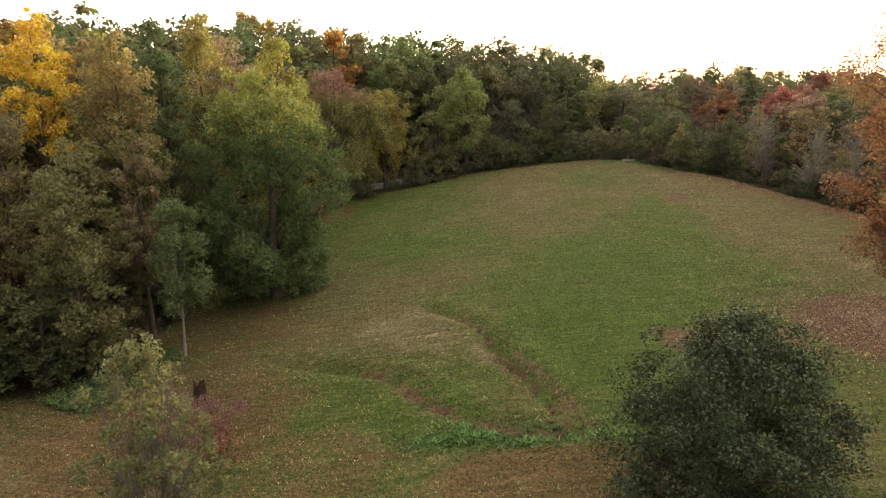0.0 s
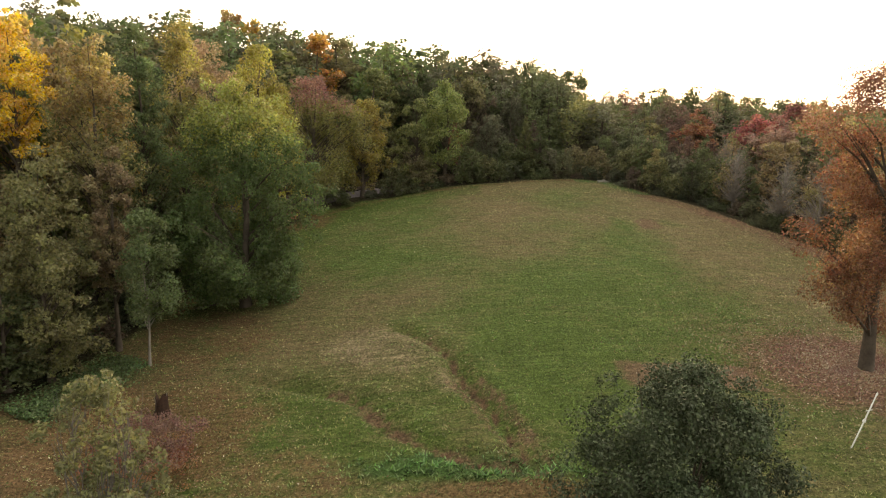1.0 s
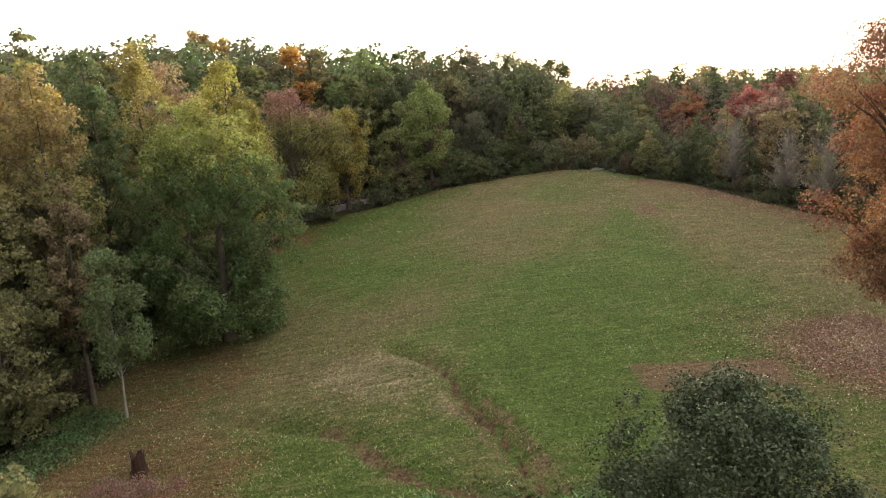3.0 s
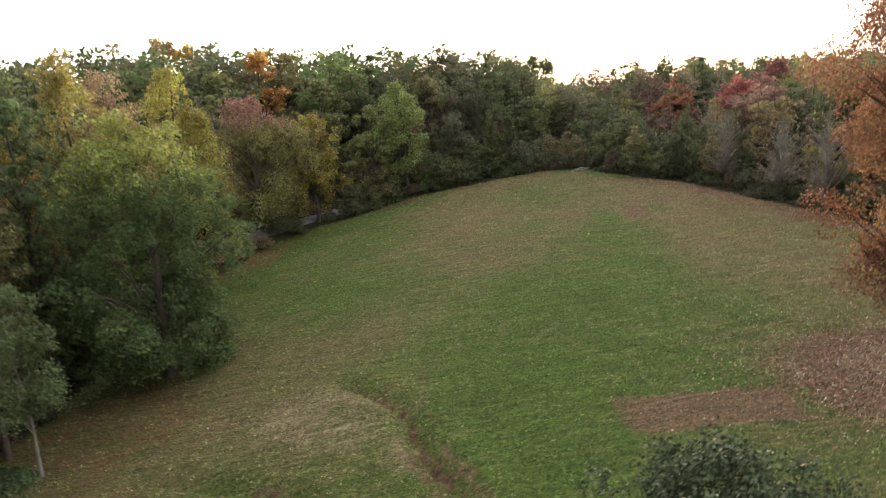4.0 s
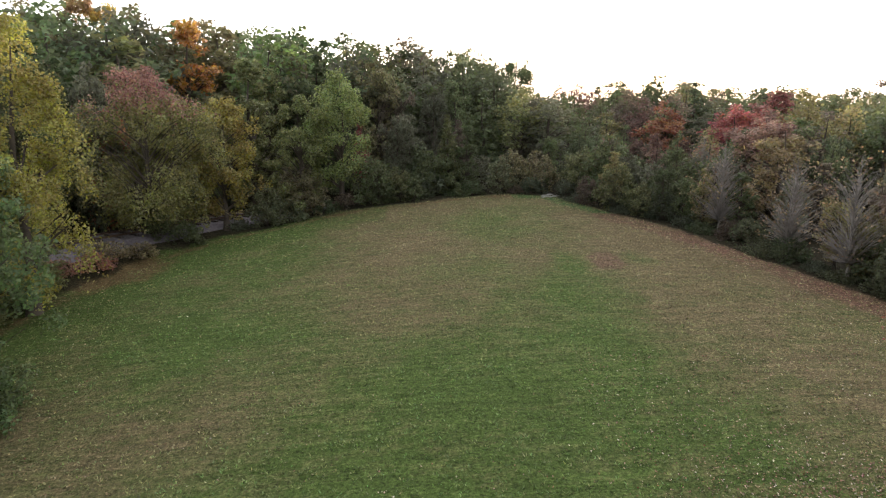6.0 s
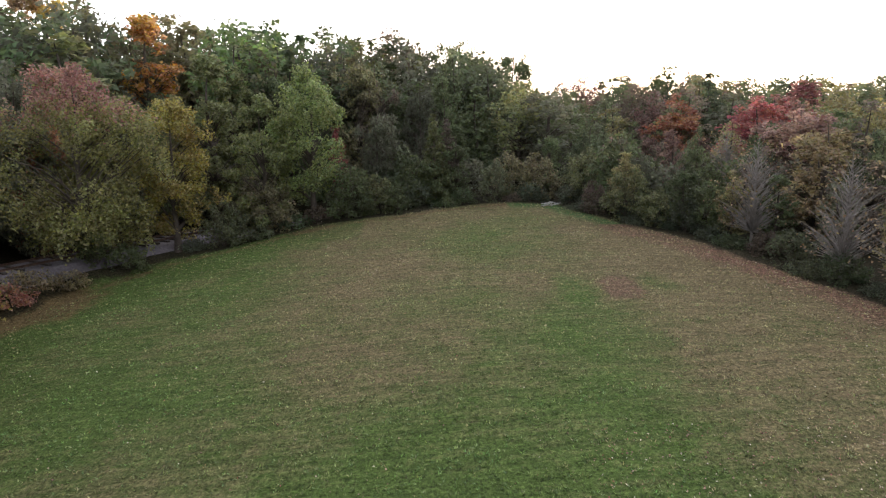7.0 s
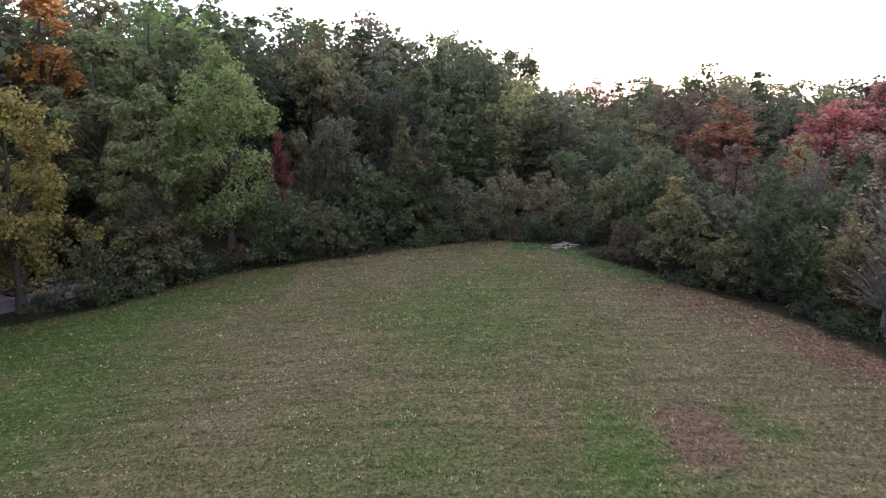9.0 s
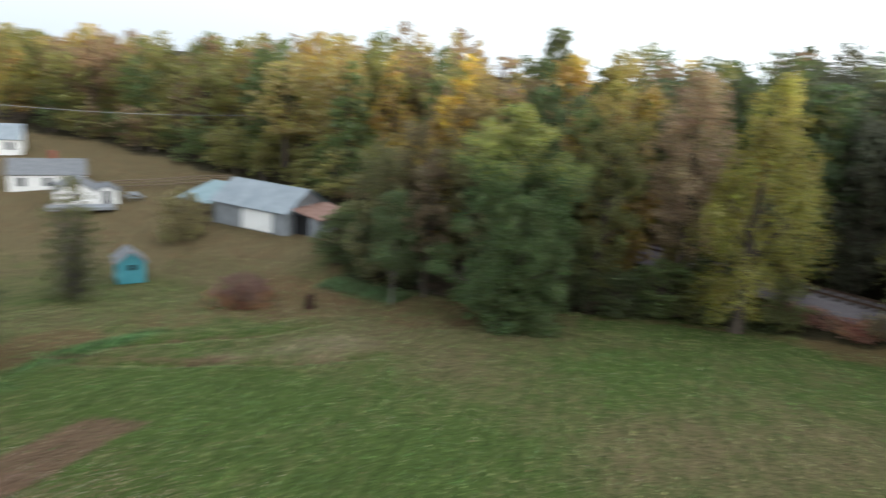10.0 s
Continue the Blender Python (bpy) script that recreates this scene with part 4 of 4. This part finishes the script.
def build_fallen():
    gen = np.random.default_rng(6)
    q, r = gen.uniform(0, 2 * np.pi, 34000), np.abs(gen.normal(0, 4.2, 34000))
    x, y = [21.3 + r * np.cos(q)], [31.4 + r * 0.85 * np.sin(q)]
    x += [gen.uniform(14, 30, 3500), gen.uniform(-20, 30, 4500), gen.normal(29, 2.2, 2500), gen.normal(-11, 3.2, 2500)]
    y += [gen.uniform(30, 46, 3500), gen.uniform(16, 80, 4500), gen.uniform(46, 70, 2500), gen.normal(27, 3.5, 2500)]
    x, y = np.concatenate(x), np.concatenate(y)
    ok = in_field(x, y)
    x, y = x[ok], y[ok]
    n = len(x)
    nor = gen.normal(0, 0.45, (n, 3)) + (0, 0, 1)
    nor /= np.linalg.norm(nor, axis=1, keepdims=True)
    v, t = leaf_faces(np.stack([x, y, ground_height(x, y) + 0.03], 1), nor, 0.058, gen)
    kinds = np.array([(0.26, 0.16, 0.11), (0.18, 0.085, 0.055), (0.28, 0.19, 0.13), (0.13, 0.06, 0.04), (0.22, 0.13, 0.10), (0.20, 0.10, 0.07), (0.42, 0.36, 0.27)])
    return tinted("fallen_leaves", v, t, np.repeat(0.6 * kinds[gen.integers(0, 7, n)], 4, 0), FALLEN, "dry tan and russet leaves fallen on the grass", "leaves")


build_fallen()


def build_ivy():
    gen = np.random.default_rng(9)
    f, off = gen.uniform(0, 1, 9000), gen.normal(0, 0.75, 9000)
    x = -17.2 + 1.9 * f - 0.93 * off
    y = 28.5 + 7.0 * f + 0.35 * off
    nor = gen.normal(0, 0.5, (9000, 3)) + (0, 0, 1)
    nor /= np.linalg.norm(nor, axis=1, keepdims=True)
    v, t = leaf_faces(np.stack([x, y, ground_height(x, y) + gen.uniform(0.03, 0.28, 9000)], 1), nor, 0.11, gen)
    tint = np.array((0.055, 0.085, 0.032)) * gen.uniform(0.6, 1.2, (9000, 1))
    return tinted("ivy", v, t, np.repeat(tint, 4, 0), GRASS_BLADE, "low dark green ivy spreading at the edge of the wood", "ivy")


build_ivy()


# ---- built things ----
def part(name, bm, material, parent, label=""):
    me = bpy.data.meshes.new(name)
    bm.to_mesh(me)
    bm.free()
    me.materials.append(material)
    ob = new(name, me)
    ob.parent = parent
    return tagged(ob, label)


def block(size, at=(0, 0, 0), turn=(0, 0, 0), bevel=0.0, bm=None):
    bm = bm or bmesh.new()
    made = bmesh.ops.create_cube(bm, size=1, matrix=pose(*at, *turn) @ Matrix.Diagonal((*size, 1)))
    if bevel:
        bmesh.ops.bevel(bm, geom=list({e for v in made["verts"] for e in v.link_edges}), offset=bevel, segments=1, affect="EDGES")
    return bm


def prism(outline, depth, bm=None, m=None):
    """An outline of (x, z) drawn out along y."""
    bm = bm or bmesh.new()
    m = m or Matrix()
    a = [bm.verts.new(m @ Vector((x, 0, z))) for x, z in outline]
    b = [bm.verts.new(m @ Vector((x, depth, z))) for x, z in outline]
    bm.faces.new(a[::-1])
    bm.faces.new(b)
    for k in range(len(a)):
        j = (k + 1) % len(a)
        bm.faces.new((a[k], a[j], b[j], b[k]))
    bmesh.ops.recalc_face_normals(bm, faces=bm.faces)
    return bm


def thing(name, x, y, turn, label, category, z=None, group="", size=1.0):
    ob = new(name)
    ob.matrix_world = pose(x, y, height(x, y) if z is None else z, 0, 0, turn) @ Matrix.Scale(size, 4)
    return tagged(ob, label, category, group)


def roof_slab(run, rise, length, thick, over):
    """One slope of a roof, from the eaves at the origin up along +x."""
    bm = bmesh.new()
    s = math.hypot(run, rise)
    ux, uz = run / s, rise / s
    outline = [(-over * ux, -over * uz), (run, rise), (run - uz * thick, rise + ux * thick), (-over * ux - uz * thick, -over * uz + ux * thick)]
    return prism(outline, length, bm)


def build_railway():
    line = [p for p in RAIL_LINE if -34 < p[0] < 44]
    mids = []
    for a, b in zip(line, line[1:]):
        n = max(1, int(math.dist(a, b) / 0.8))
        mids += [(a[0] + (b[0] - a[0]) * k / n, a[1] + (b[1] - a[1]) * k / n) for k in range(n)]
    levels = rail_height(near_line(np.array([p[0] for p in mids]), np.array([p[1] for p in mids]), RAIL_LINE)[1])

    def swept(section):
        bm, last = bmesh.new(), None
        for n, (p, z) in enumerate(zip(mids, levels)):
            a, b = Vector(mids[max(n - 1, 0)]), Vector(mids[min(n + 1, len(mids) - 1)])
            d = (b - a).normalized()
            ring = [bm.verts.new((p[0] - d.y * u, p[1] + d.x * u, z + w)) for u, w in section]
            if last:
                for k in range(len(ring)):
                    j = (k + 1) % len(ring)
                    bm.faces.new((last[k], ring[k], ring[j], last[j]))
            last = ring
        bmesh.ops.recalc_face_normals(bm, faces=bm.faces)
        return bm

    bed = new("railway_bed", bpy.data.meshes.new("railway_bed"))
    bm = swept([(-3.0, -0.75), (-1.75, -0.10), (1.75, -0.10), (3.0, -0.75)])
    bm.to_mesh(bed.data)
    bm.free()
    bed.data.materials.append(BALLAST)
    tagged(bed, "pale grey crushed-stone railway embankment behind the hedgerow", "embankment", kind="structure")
    track = tagged(new("railway_track"), "single railway track with rusty rails on timber sleepers", "railway track")
    for off in (-0.75, 0.75):
        part("rail", swept([(off - 0.07, 0.02), (off - 0.07, 0.05), (off - 0.02, 0.07), (off - 0.035, 0.17), (off + 0.035, 0.17), (off + 0.02, 0.07), (off + 0.07, 0.05), (off + 0.07, 0.02)]), RAIL, track, "rusty steel rail")
    shape = bpy.data.meshes.new("sleeper")
    bm = block((0.23, 2.5, 0.2), bevel=0.015)
    bm.to_mesh(shape)
    bm.free()
    shape.materials.append(TIE)
    for n in range(1, len(mids) - 1):
        p = mids[n]
        if -20 < p[0] < 26:
            d = Vector(mids[n + 1]) - Vector(mids[n - 1])
            ob = new("sleeper", shape)
            ob.parent = track
            ob.matrix_world = pose(p[0], p[1], levels[n] - 0.07, 0, 0, math.degrees(math.atan2(d.y, d.x)))


build_railway()


def build_stump():
    ob = thing("tree_stump", -11.4, 29.6, 20, "dark rotten broken-off tree stump standing in the grass", "stump")
    gen = random.Random(3)
    bm, rings = bmesh.new(), []
    for k, (z, r) in enumerate([(-0.1, 0.46), (0.08, 0.36), (0.3, 0.29), (0.55, 0.27), (0.75, 0.25)]):
        rings.append([bm.verts.new((r * (1 + 0.16 * math.sin(3 * q + 1) + gen.uniform(-0.06, 0.06)) * math.cos(q), r * (1 + 0.16 * math.sin(3 * q + 1)) * math.sin(q), z + (0.28 * abs(math.sin(1.5 * q + 0.5)) + gen.uniform(-0.08, 0.14) if k == 4 else 0))) for q in [2 * math.pi * n / 14 for n in range(14)]])
    for a, b in zip(rings, rings[1:]):
        for n in range(14):
            bm.faces.new((a[n], a[(n + 1) % 14], b[(n + 1) % 14], b[n]))
    low = bm.verts.new((0, 0, 0.42))
    for n in range(14):
        bm.faces.new((rings[-1][n], rings[-1][(n + 1) % 14], low))
    part("trunk", bm, ROT, ob)
    for x, y, h, lean in ((0.2, 0.05, 1.15, 6), (-0.2, 0.02, 1.0, -8)):
        bm = bmesh.new()
        bmesh.ops.create_cone(bm, cap_ends=True, segments=5, radius1=0.075, radius2=0.012, depth=h, matrix=pose(x, y, h / 2 - 0.05, 0, lean, 0))
        part("splinter", bm, PALE_BARK, ob, "pale split wood")


build_stump()


def build_post(x, y, long, lean, turn, label):
    ob = thing("leaning_post", x, y, turn, label, "post", group="white posts")
    bm = bmesh.new()
    bmesh.ops.create_cone(bm, cap_ends=True, segments=12, radius1=0.026, radius2=0.026, depth=long, matrix=pose(0, 0, 0, 0, lean, 0) @ pose(0, 0, long / 2 - 0.15))
    part("pole", bm, WHITE_PAINT, ob)
    part("cross_pin", block((0.26, 0.02, 0.02), (math.sin(radians(lean)) * (long * 0.7 - 0.15), 0, math.cos(radians(lean)) * (long * 0.7 - 0.15)), (0, lean - 25, 0)), WHITE_PAINT, ob)
    for f, r in ((0.52, 0.06), (0.97, 0.034)):
        bm = bmesh.new()
        bmesh.ops.create_cone(bm, cap_ends=True, segments=12, radius1=r, radius2=r, depth=0.10, matrix=pose(0, 0, 0, 0, lean, 0) @ pose(0, 0, long * f - 0.15))
        part("collar", bm, WHITE_PAINT, ob)


build_post(17.0, 24.0, 2.5, 18, 10, "leaning white pole with collars standing in the grass")


def build_bench():
    ob = thing("garden_bench", 19.05, 23.75, 24, "white-painted wooden garden bench standing in the grass", "bench")
    for x in (-0.58, 0.58):
        for y, tall in ((-0.24, 0.62), (0.24, 0.92)):
            part("leg", block((0.06, 0.06, tall), (x, y, tall / 2 - 0.03), bevel=0.008), WHITE_PAINT, ob)
        part("armrest", block((0.08, 0.6, 0.04), (x, -0.02, 0.62), bevel=0.01), WHITE_PAINT, ob)
    for k in range(4):
        part("seat_slat", block((1.2, 0.105, 0.03), (0, -0.2 + 0.125 * k, 0.43), bevel=0.006), WHITE_PAINT, ob)
    for k in range(3):
        part("back_slat", block((1.2, 0.03, 0.10), (0, 0.24 + 0.02 * k, 0.56 + 0.14 * k), (-8, 0, 0), bevel=0.006), WHITE_PAINT, ob)
    part("apron", block((1.16, 0.03, 0.10), (0, -0.24, 0.36), bevel=0.006), WHITE_PAINT, ob)


build_bench()


def build_brush_pile(x, y):
    ob = thing("brush_pile", x, y, 15, "small pile of pale weathered branches at the field corner", "brush pile")
    gen = random.Random(8)
    for n in range(11):
        bm = bmesh.new()
        long = gen.uniform(0.4, 0.9)
        bmesh.ops.create_cone(bm, cap_ends=True, segments=6, radius1=gen.uniform(0.03, 0.05), radius2=0.015, depth=long, matrix=pose(gen.uniform(-0.7, 0.7), gen.uniform(-0.4, 0.4), 0.06 + 0.02 * n, 90 + gen.uniform(-12, 12), 0, gen.uniform(-70, 70) + 90))
        part("branch", bm, BRANCH, ob)


build_brush_pile(20.3, 78.4)


def build_hut():
    ob = thing("garden_hut", -13.6, 13.3, 135, "small teal-painted wooden hut with a grey gable roof", "hut")
    wide, deep, eave, peak = 2.0, 2.2, 1.75, 2.55
    for k, (x, y, w, d) in enumerate(((0.98, 0, 0.05, deep), (-0.98, 0, 0.05, deep))):
        part("wall", block((w, d, eave), (x, y, eave / 2), bevel=0.01), TEAL_PAINT, ob)
    for y in (-deep / 2, deep / 2 - 0.05):
        part("gable_wall", prism([(-0.95, 0), (0.95, 0), (0.95, eave), (0, peak - 0.06), (-0.95, eave)], 0.05, m=pose(0, y, 0)), TEAL_PAINT, ob)
    for turn in (0, 180):
        m = pose(0, 0, 0, 0, 0, turn)
        bm = roof_slab(1.0, peak - eave, deep + 0.4, 0.05, 0.25)
        bmesh.ops.transform(bm, matrix=m @ pose(-1.0, -(deep + 0.4) / 2, eave), verts=bm.verts)
        part("roof_slope", bm, SHINGLE, ob, "grey shingled roof slope")
    for y in (-deep / 2 - 0.02,):
        frame_part = part("window", block((0.62, 0.05, 0.56), (0.05, y, 1.3), bevel=0.008), TEAL_PAINT, ob)
        # dark panel on the wall, painted as the unlit inside; same on the side
        pane = part("pane", block((0.5, 0.03, 0.44), (0.05, y - 0.02, 1.3)), DARK, frame_part, "near-black panel standing in for the unlit inside of a window opening")
    side = part("window", block((0.05, 0.62, 0.56), (1.0, 0, 1.3), bevel=0.008), TEAL_PAINT, ob)
    part("pane", block((0.03, 0.5, 0.44), (1.02, 0, 1.3)), DARK, side, "near-black panel standing in for the unlit inside of a window opening")


build_hut()


def build_barn():
    ob = thing("barn", -29.6, 17.3, 78, "old grey barn with a weathered teal and grey tin roof", "barn", z=height(-27, 18) - 0.1, size=1.04)
    # x runs along the ridge, -y faces the meadow
    long, deep, eave, peak = 8.4, 6.0, 2.25, 3.9
    part("front_wall", block((long, 0.12, eave), (0, -deep / 2, eave / 2)), GREY_BOARD, ob)
    part("back_wall", block((long, 0.12, eave), (0, deep / 2, eave / 2)), GREY_BOARD, ob)
    for x in (-long / 2, long / 2):
        bm = prism([(-deep / 2 + 0.06, 0), (deep / 2 - 0.06, 0), (deep / 2 - 0.06, eave), (0, peak - 0.08), (-deep / 2 + 0.06, eave)], 0.12, m=pose(x + 0.06, 0, 0, 0, 0, 90))
        part("gable_wall", bm, GREY_BOARD, ob)
    for turn, tin in ((0, GREY_TIN), (180, TEAL_TIN)):
        bm = roof_slab(deep / 2, peak - eave, long + 0.6, 0.06, 0.45)
        bmesh.ops.transform(bm, matrix=pose(0, 0, 0, 0, 0, turn) @ pose(0, 0, 0, 0, 0, 90) @ pose(-deep / 2, -(long + 0.6) / 2, eave), verts=bm.verts)
        slope = part("roof_slope", bm, tin, ob, "weathered tin roof slope")
        for n in range(16):
            bm = roof_slab(deep / 2 - 0.05, peak - eave - 0.02, 0.05, 0.035, 0.4)
            bmesh.ops.transform(bm, matrix=pose(0, 0, 0.065, 0, 0, turn) @ pose(0, 0, 0, 0, 0, 90) @ pose(-deep / 2, -(long + 0.4) / 2 + n * (long + 0.35) / 15, eave), verts=bm.verts)
            part("seam", bm, tin, slope)
    door = part("barn_door", block((3.4, 0.08, 1.8), (0.9, -deep / 2 - 0.10, 0.98), bevel=0.01), WHITE_PAINT, ob, "wide white door")
    part("door_rail", block((4.2, 0.06, 0.10), (0.9, -deep / 2 - 0.12, 1.95)), GREY_TIN, door)
    # open lean-to on one end
    for x, y in ((-7.2, -deep / 2 - 1.0), (-4.6, -deep / 2 - 1.0), (-7.2, deep / 2 - 0.5)):
        part("lean_to_post", block((0.14, 0.14, 2.0), (x, y, 1.0)), BROWN_BOARD, ob)
    part("lean_to_roof", block((4.2, 5.4, 0.07), (-6.1, -1.3, 2.4), (12, 0, 0)), TEAL_TIN, ob, "faded teal tin lean-to roof")
    part("lean_to_back", block((3.4, 0.08, 1.9), (-6.1, 1.1, 0.95)), BROWN_BOARD, ob)
    # closed lean-to on the other end
    part("lean_to_wall", block((0.1, 4.6, 1.9), (7.0, 0.2, 0.95)), GREY_BOARD, ob)
    part("lean_to_front", block((1.0, 0.1, 1.9), (6.5, -2.15, 0.95)), GREY_BOARD, ob)
    # flat panel with the doorway's interior shade put into its colour
    part("lean_to_opening", block((1.6, 0.06, 1.9), (5.1, -2.0, 0.95)), DARK, ob, "near-black panel standing in for the unlit inside of a doorway")
    part("lean_to_roof", block((3.4, 5.2, 0.07), (5.8, 0.1, 2.15), (0, 10, 0)), RUST_TIN, ob, "rusted tin lean-to roof")


build_barn()


def gabled(ob, cx, cy, long, deep, eave, peak, turn, roof_mat):
    """White walls and a gable roof about a middle, ridge along x before the turn."""
    base = pose(cx, cy, 0, 0, 0, turn)
    for y in (-deep / 2, deep / 2):
        bm = block((long, 0.16, eave), (0, y, eave / 2))
        bmesh.ops.transform(bm, matrix=base, verts=bm.verts)
        part("wall", bm, WHITE_PAINT, ob)
    for x in (-long / 2, long / 2):
        bm = prism([(-deep / 2 + 0.08, 0), (deep / 2 - 0.08, 0), (deep / 2 - 0.08, eave), (0, peak - 0.1), (-deep / 2 + 0.08, eave)], 0.16, m=base @ pose(x + 0.08, 0, 0, 0, 0, 90))
        part("gable_wall", bm, WHITE_PAINT, ob)
    for side in (0, 180):
        bm = roof_slab(deep / 2, peak - eave, long + 0.6, 0.10, 0.35)
        bmesh.ops.transform(bm, matrix=base @ pose(0, 0, 0, 0, 0, side) @ pose(0, 0, 0, 0, 0, 90) @ pose(-deep / 2, -(long + 0.6) / 2, eave), verts=bm.verts)
        part("roof_slope", bm, roof_mat, ob, "grey shingle roof slope")
    return base


def opening(ob, base, x, y, z, w, h, along_x=True, name="window"):
    bm = block((w + 0.16, 0.10, h + 0.16) if along_x else (0.10, w + 0.16, h + 0.16), (x, y, z), bevel=0.01)
    bmesh.ops.transform(bm, matrix=base, verts=bm.verts)
    hole = part(name, bm, WHITE_PAINT, ob)
    bm = block((w, 0.14, h) if along_x else (0.14, w, h), (x, y, z))
    bmesh.ops.transform(bm, matrix=base, verts=bm.verts)
    part("pane", bm, PANE, hole, "dark glass pane")


def build_house():
    ob = thing("house", -28.2, -3.9, 11, "white single-storey farmhouse with grey shingle roofs and a deck", "house", z=height(-29, -4) - 0.1, size=0.76)
    base = gabled(ob, -7.2, -8.2, 9.5, 6.4, 2.6, 4.3, 120, SHINGLE)
    for x in (-3.2, 0, 3.0):
        opening(ob, base, x, -3.36, 1.5, 0.9, 1.2)
    bm = block((0.8, 0.6, 1.6), (0.8, 0.2, 4.7))
    bmesh.ops.transform(bm, matrix=base, verts=bm.verts)
    part("chimney", bm, RED_BRICK, ob, "red brick chimney")
    wing = gabled(ob, 0.8, 0.4, 6.0, 4.8, 2.2, 3.5, 30, SHINGLE)
    opening(ob, wing, 3.06, 0.0, 1.4, 1.0, 0.9, False)
    opening(ob, wing, 1.0, 2.56, 1.4, 0.8, 1.0)
    porch = gabled(ob, -0.6, 3.9, 3.2, 2.6, 2.0, 2.7, 30, SHINGLE)
    opening(ob, porch, 1.66, 0.0, 1.1, 0.8, 1.9, False, "porch_door")
    bm = block((2.2, 7.8, 0.4), (4.6, 0.6, 0.35))
    bmesh.ops.transform(bm, matrix=wing, verts=bm.verts)
    part("deck", bm, GREY_BOARD, ob, "low grey timber deck")
    for y in (-3.0, -1.0, 1.0, 3.0, 4.2):
        bm = block((0.1, 0.1, 1.0), (5.6, y, 0.9))
        bmesh.ops.transform(bm, matrix=wing, verts=bm.verts)
        part("deck_post", bm, GREY_BOARD, ob)


build_house()


def build_far_house():
    ob = thing("neighbour_house", -42, -28.4, 11, "distant pale house with a blue-grey roof", "house", z=height(-42, -28) - 0.1, size=0.8)
    base = gabled(ob, 0, 0, 9, 7, 2.6, 4.6, 118, GREY_TIN)
    for x in (-3, 0, 3):
        opening(ob, base, x, -3.56, 1.5, 1.0, 1.2)


build_far_house()


def build_table():
    ob = thing("picnic_table", -30.8, 1.0, 51, "weathered grey wooden picnic table on the lawn", "table")
    part("tabletop", block((1.8, 0.75, 0.05), (0, 0, 0.75), bevel=0.01), GREY_BOARD, ob)
    for y in (-0.65, 0.65):
        part("bench", block((1.8, 0.26, 0.05), (0, y, 0.45), bevel=0.01), GREY_BOARD, ob)
    for x in (-0.65, 0.65):
        for lean in (28, -28):
            part("leg", block((0.09, 0.07, 0.92), (x, 0.32 if lean > 0 else -0.32, 0.38), (lean, 0, 0)), GREY_BOARD, ob)
        part("cross_bar", block((0.07, 1.5, 0.09), (x, 0, 0.40)), GREY_BOARD, ob)


build_table()


def build_fence():
    ob = thing("rail_fence", -36.4, 1.2, 130, "weathered split-rail fence behind the lawn", "fence", z=0.0)
    post = bpy.data.meshes.new("post")
    bm = block((0.14, 0.14, 1.25), (0, 0, 0.5), bevel=0.02)
    bm.to_mesh(post)
    bm.free()
    post.materials.append(BROWN_BOARD)
    spots = []
    for n in range(8):
        x, y = -7.0 + 2.0 * n, 0.15 * math.sin(n * 1.7)
        world_spot = ob.matrix_world @ Vector((x, y, 0))
        z = height(world_spot.x, world_spot.y)
        piece = new("post", post)
        piece.parent = ob
        piece.matrix_world = ob.matrix_world @ pose(x, y, z, 0, 0, 7 * n)
        spots.append(Vector((x, y, z)))
    for a, b in zip(spots, spots[1:]):
        for level in (0.4, 0.75, 1.05):
            v, t = limb([a + Vector((-0.1, 0, level)), (a + b) / 2 + Vector((0, 0.02, level - 0.02)), b + Vector((0.1, 0, level + 0.03))], [0.06, 0.07, 0.05], 6)
            rail = new("fence_rail", fast_mesh("fence_rail", v, t, BROWN_BOARD))
            rail.parent = ob


build_fence()


def build_power_line():
    places = [(-43.9, -28.9), (-58.0, 2.0)]
    tops = []
    for x, y in places:
        ob = thing("utility_pole", x, y, 60, "weathered wooden utility pole with a cross-arm", "pole", group="utility poles")
        bm = bmesh.new()
        bmesh.ops.create_cone(bm, cap_ends=True, segments=10, radius1=0.16, radius2=0.11, depth=6.4, matrix=pose(0, 0, 3.0))
        part("pole", bm, BROWN_BOARD, ob)
        part("cross_arm", block((2.2, 0.12, 0.14), (0, 0, 5.6)), BROWN_BOARD, ob)
        for k in (-0.9, 0.9):
            bm = bmesh.new()
            bmesh.ops.create_cone(bm, cap_ends=True, segments=8, radius1=0.06, radius2=0.04, depth=0.16, matrix=pose(k, 0, 5.75))
            part("insulator", bm, WHITE_PAINT, ob)
        tops.append(Vector((x, y, height(x, y) + 5.75)))
    a, b = tops
    path = [a.lerp(b, k / 12) - Vector((0, 0, 0.5 * math.sin(math.pi * k / 12))) for k in range(13)]
    v, t = limb([tuple(p) for p in path], [0.035] * 13, 5)
    tagged(new("overhead_wire", fast_mesh("overhead_wire", v, t, WIRE)), "thin overhead wire strung between the utility poles", "wire")


build_power_line()
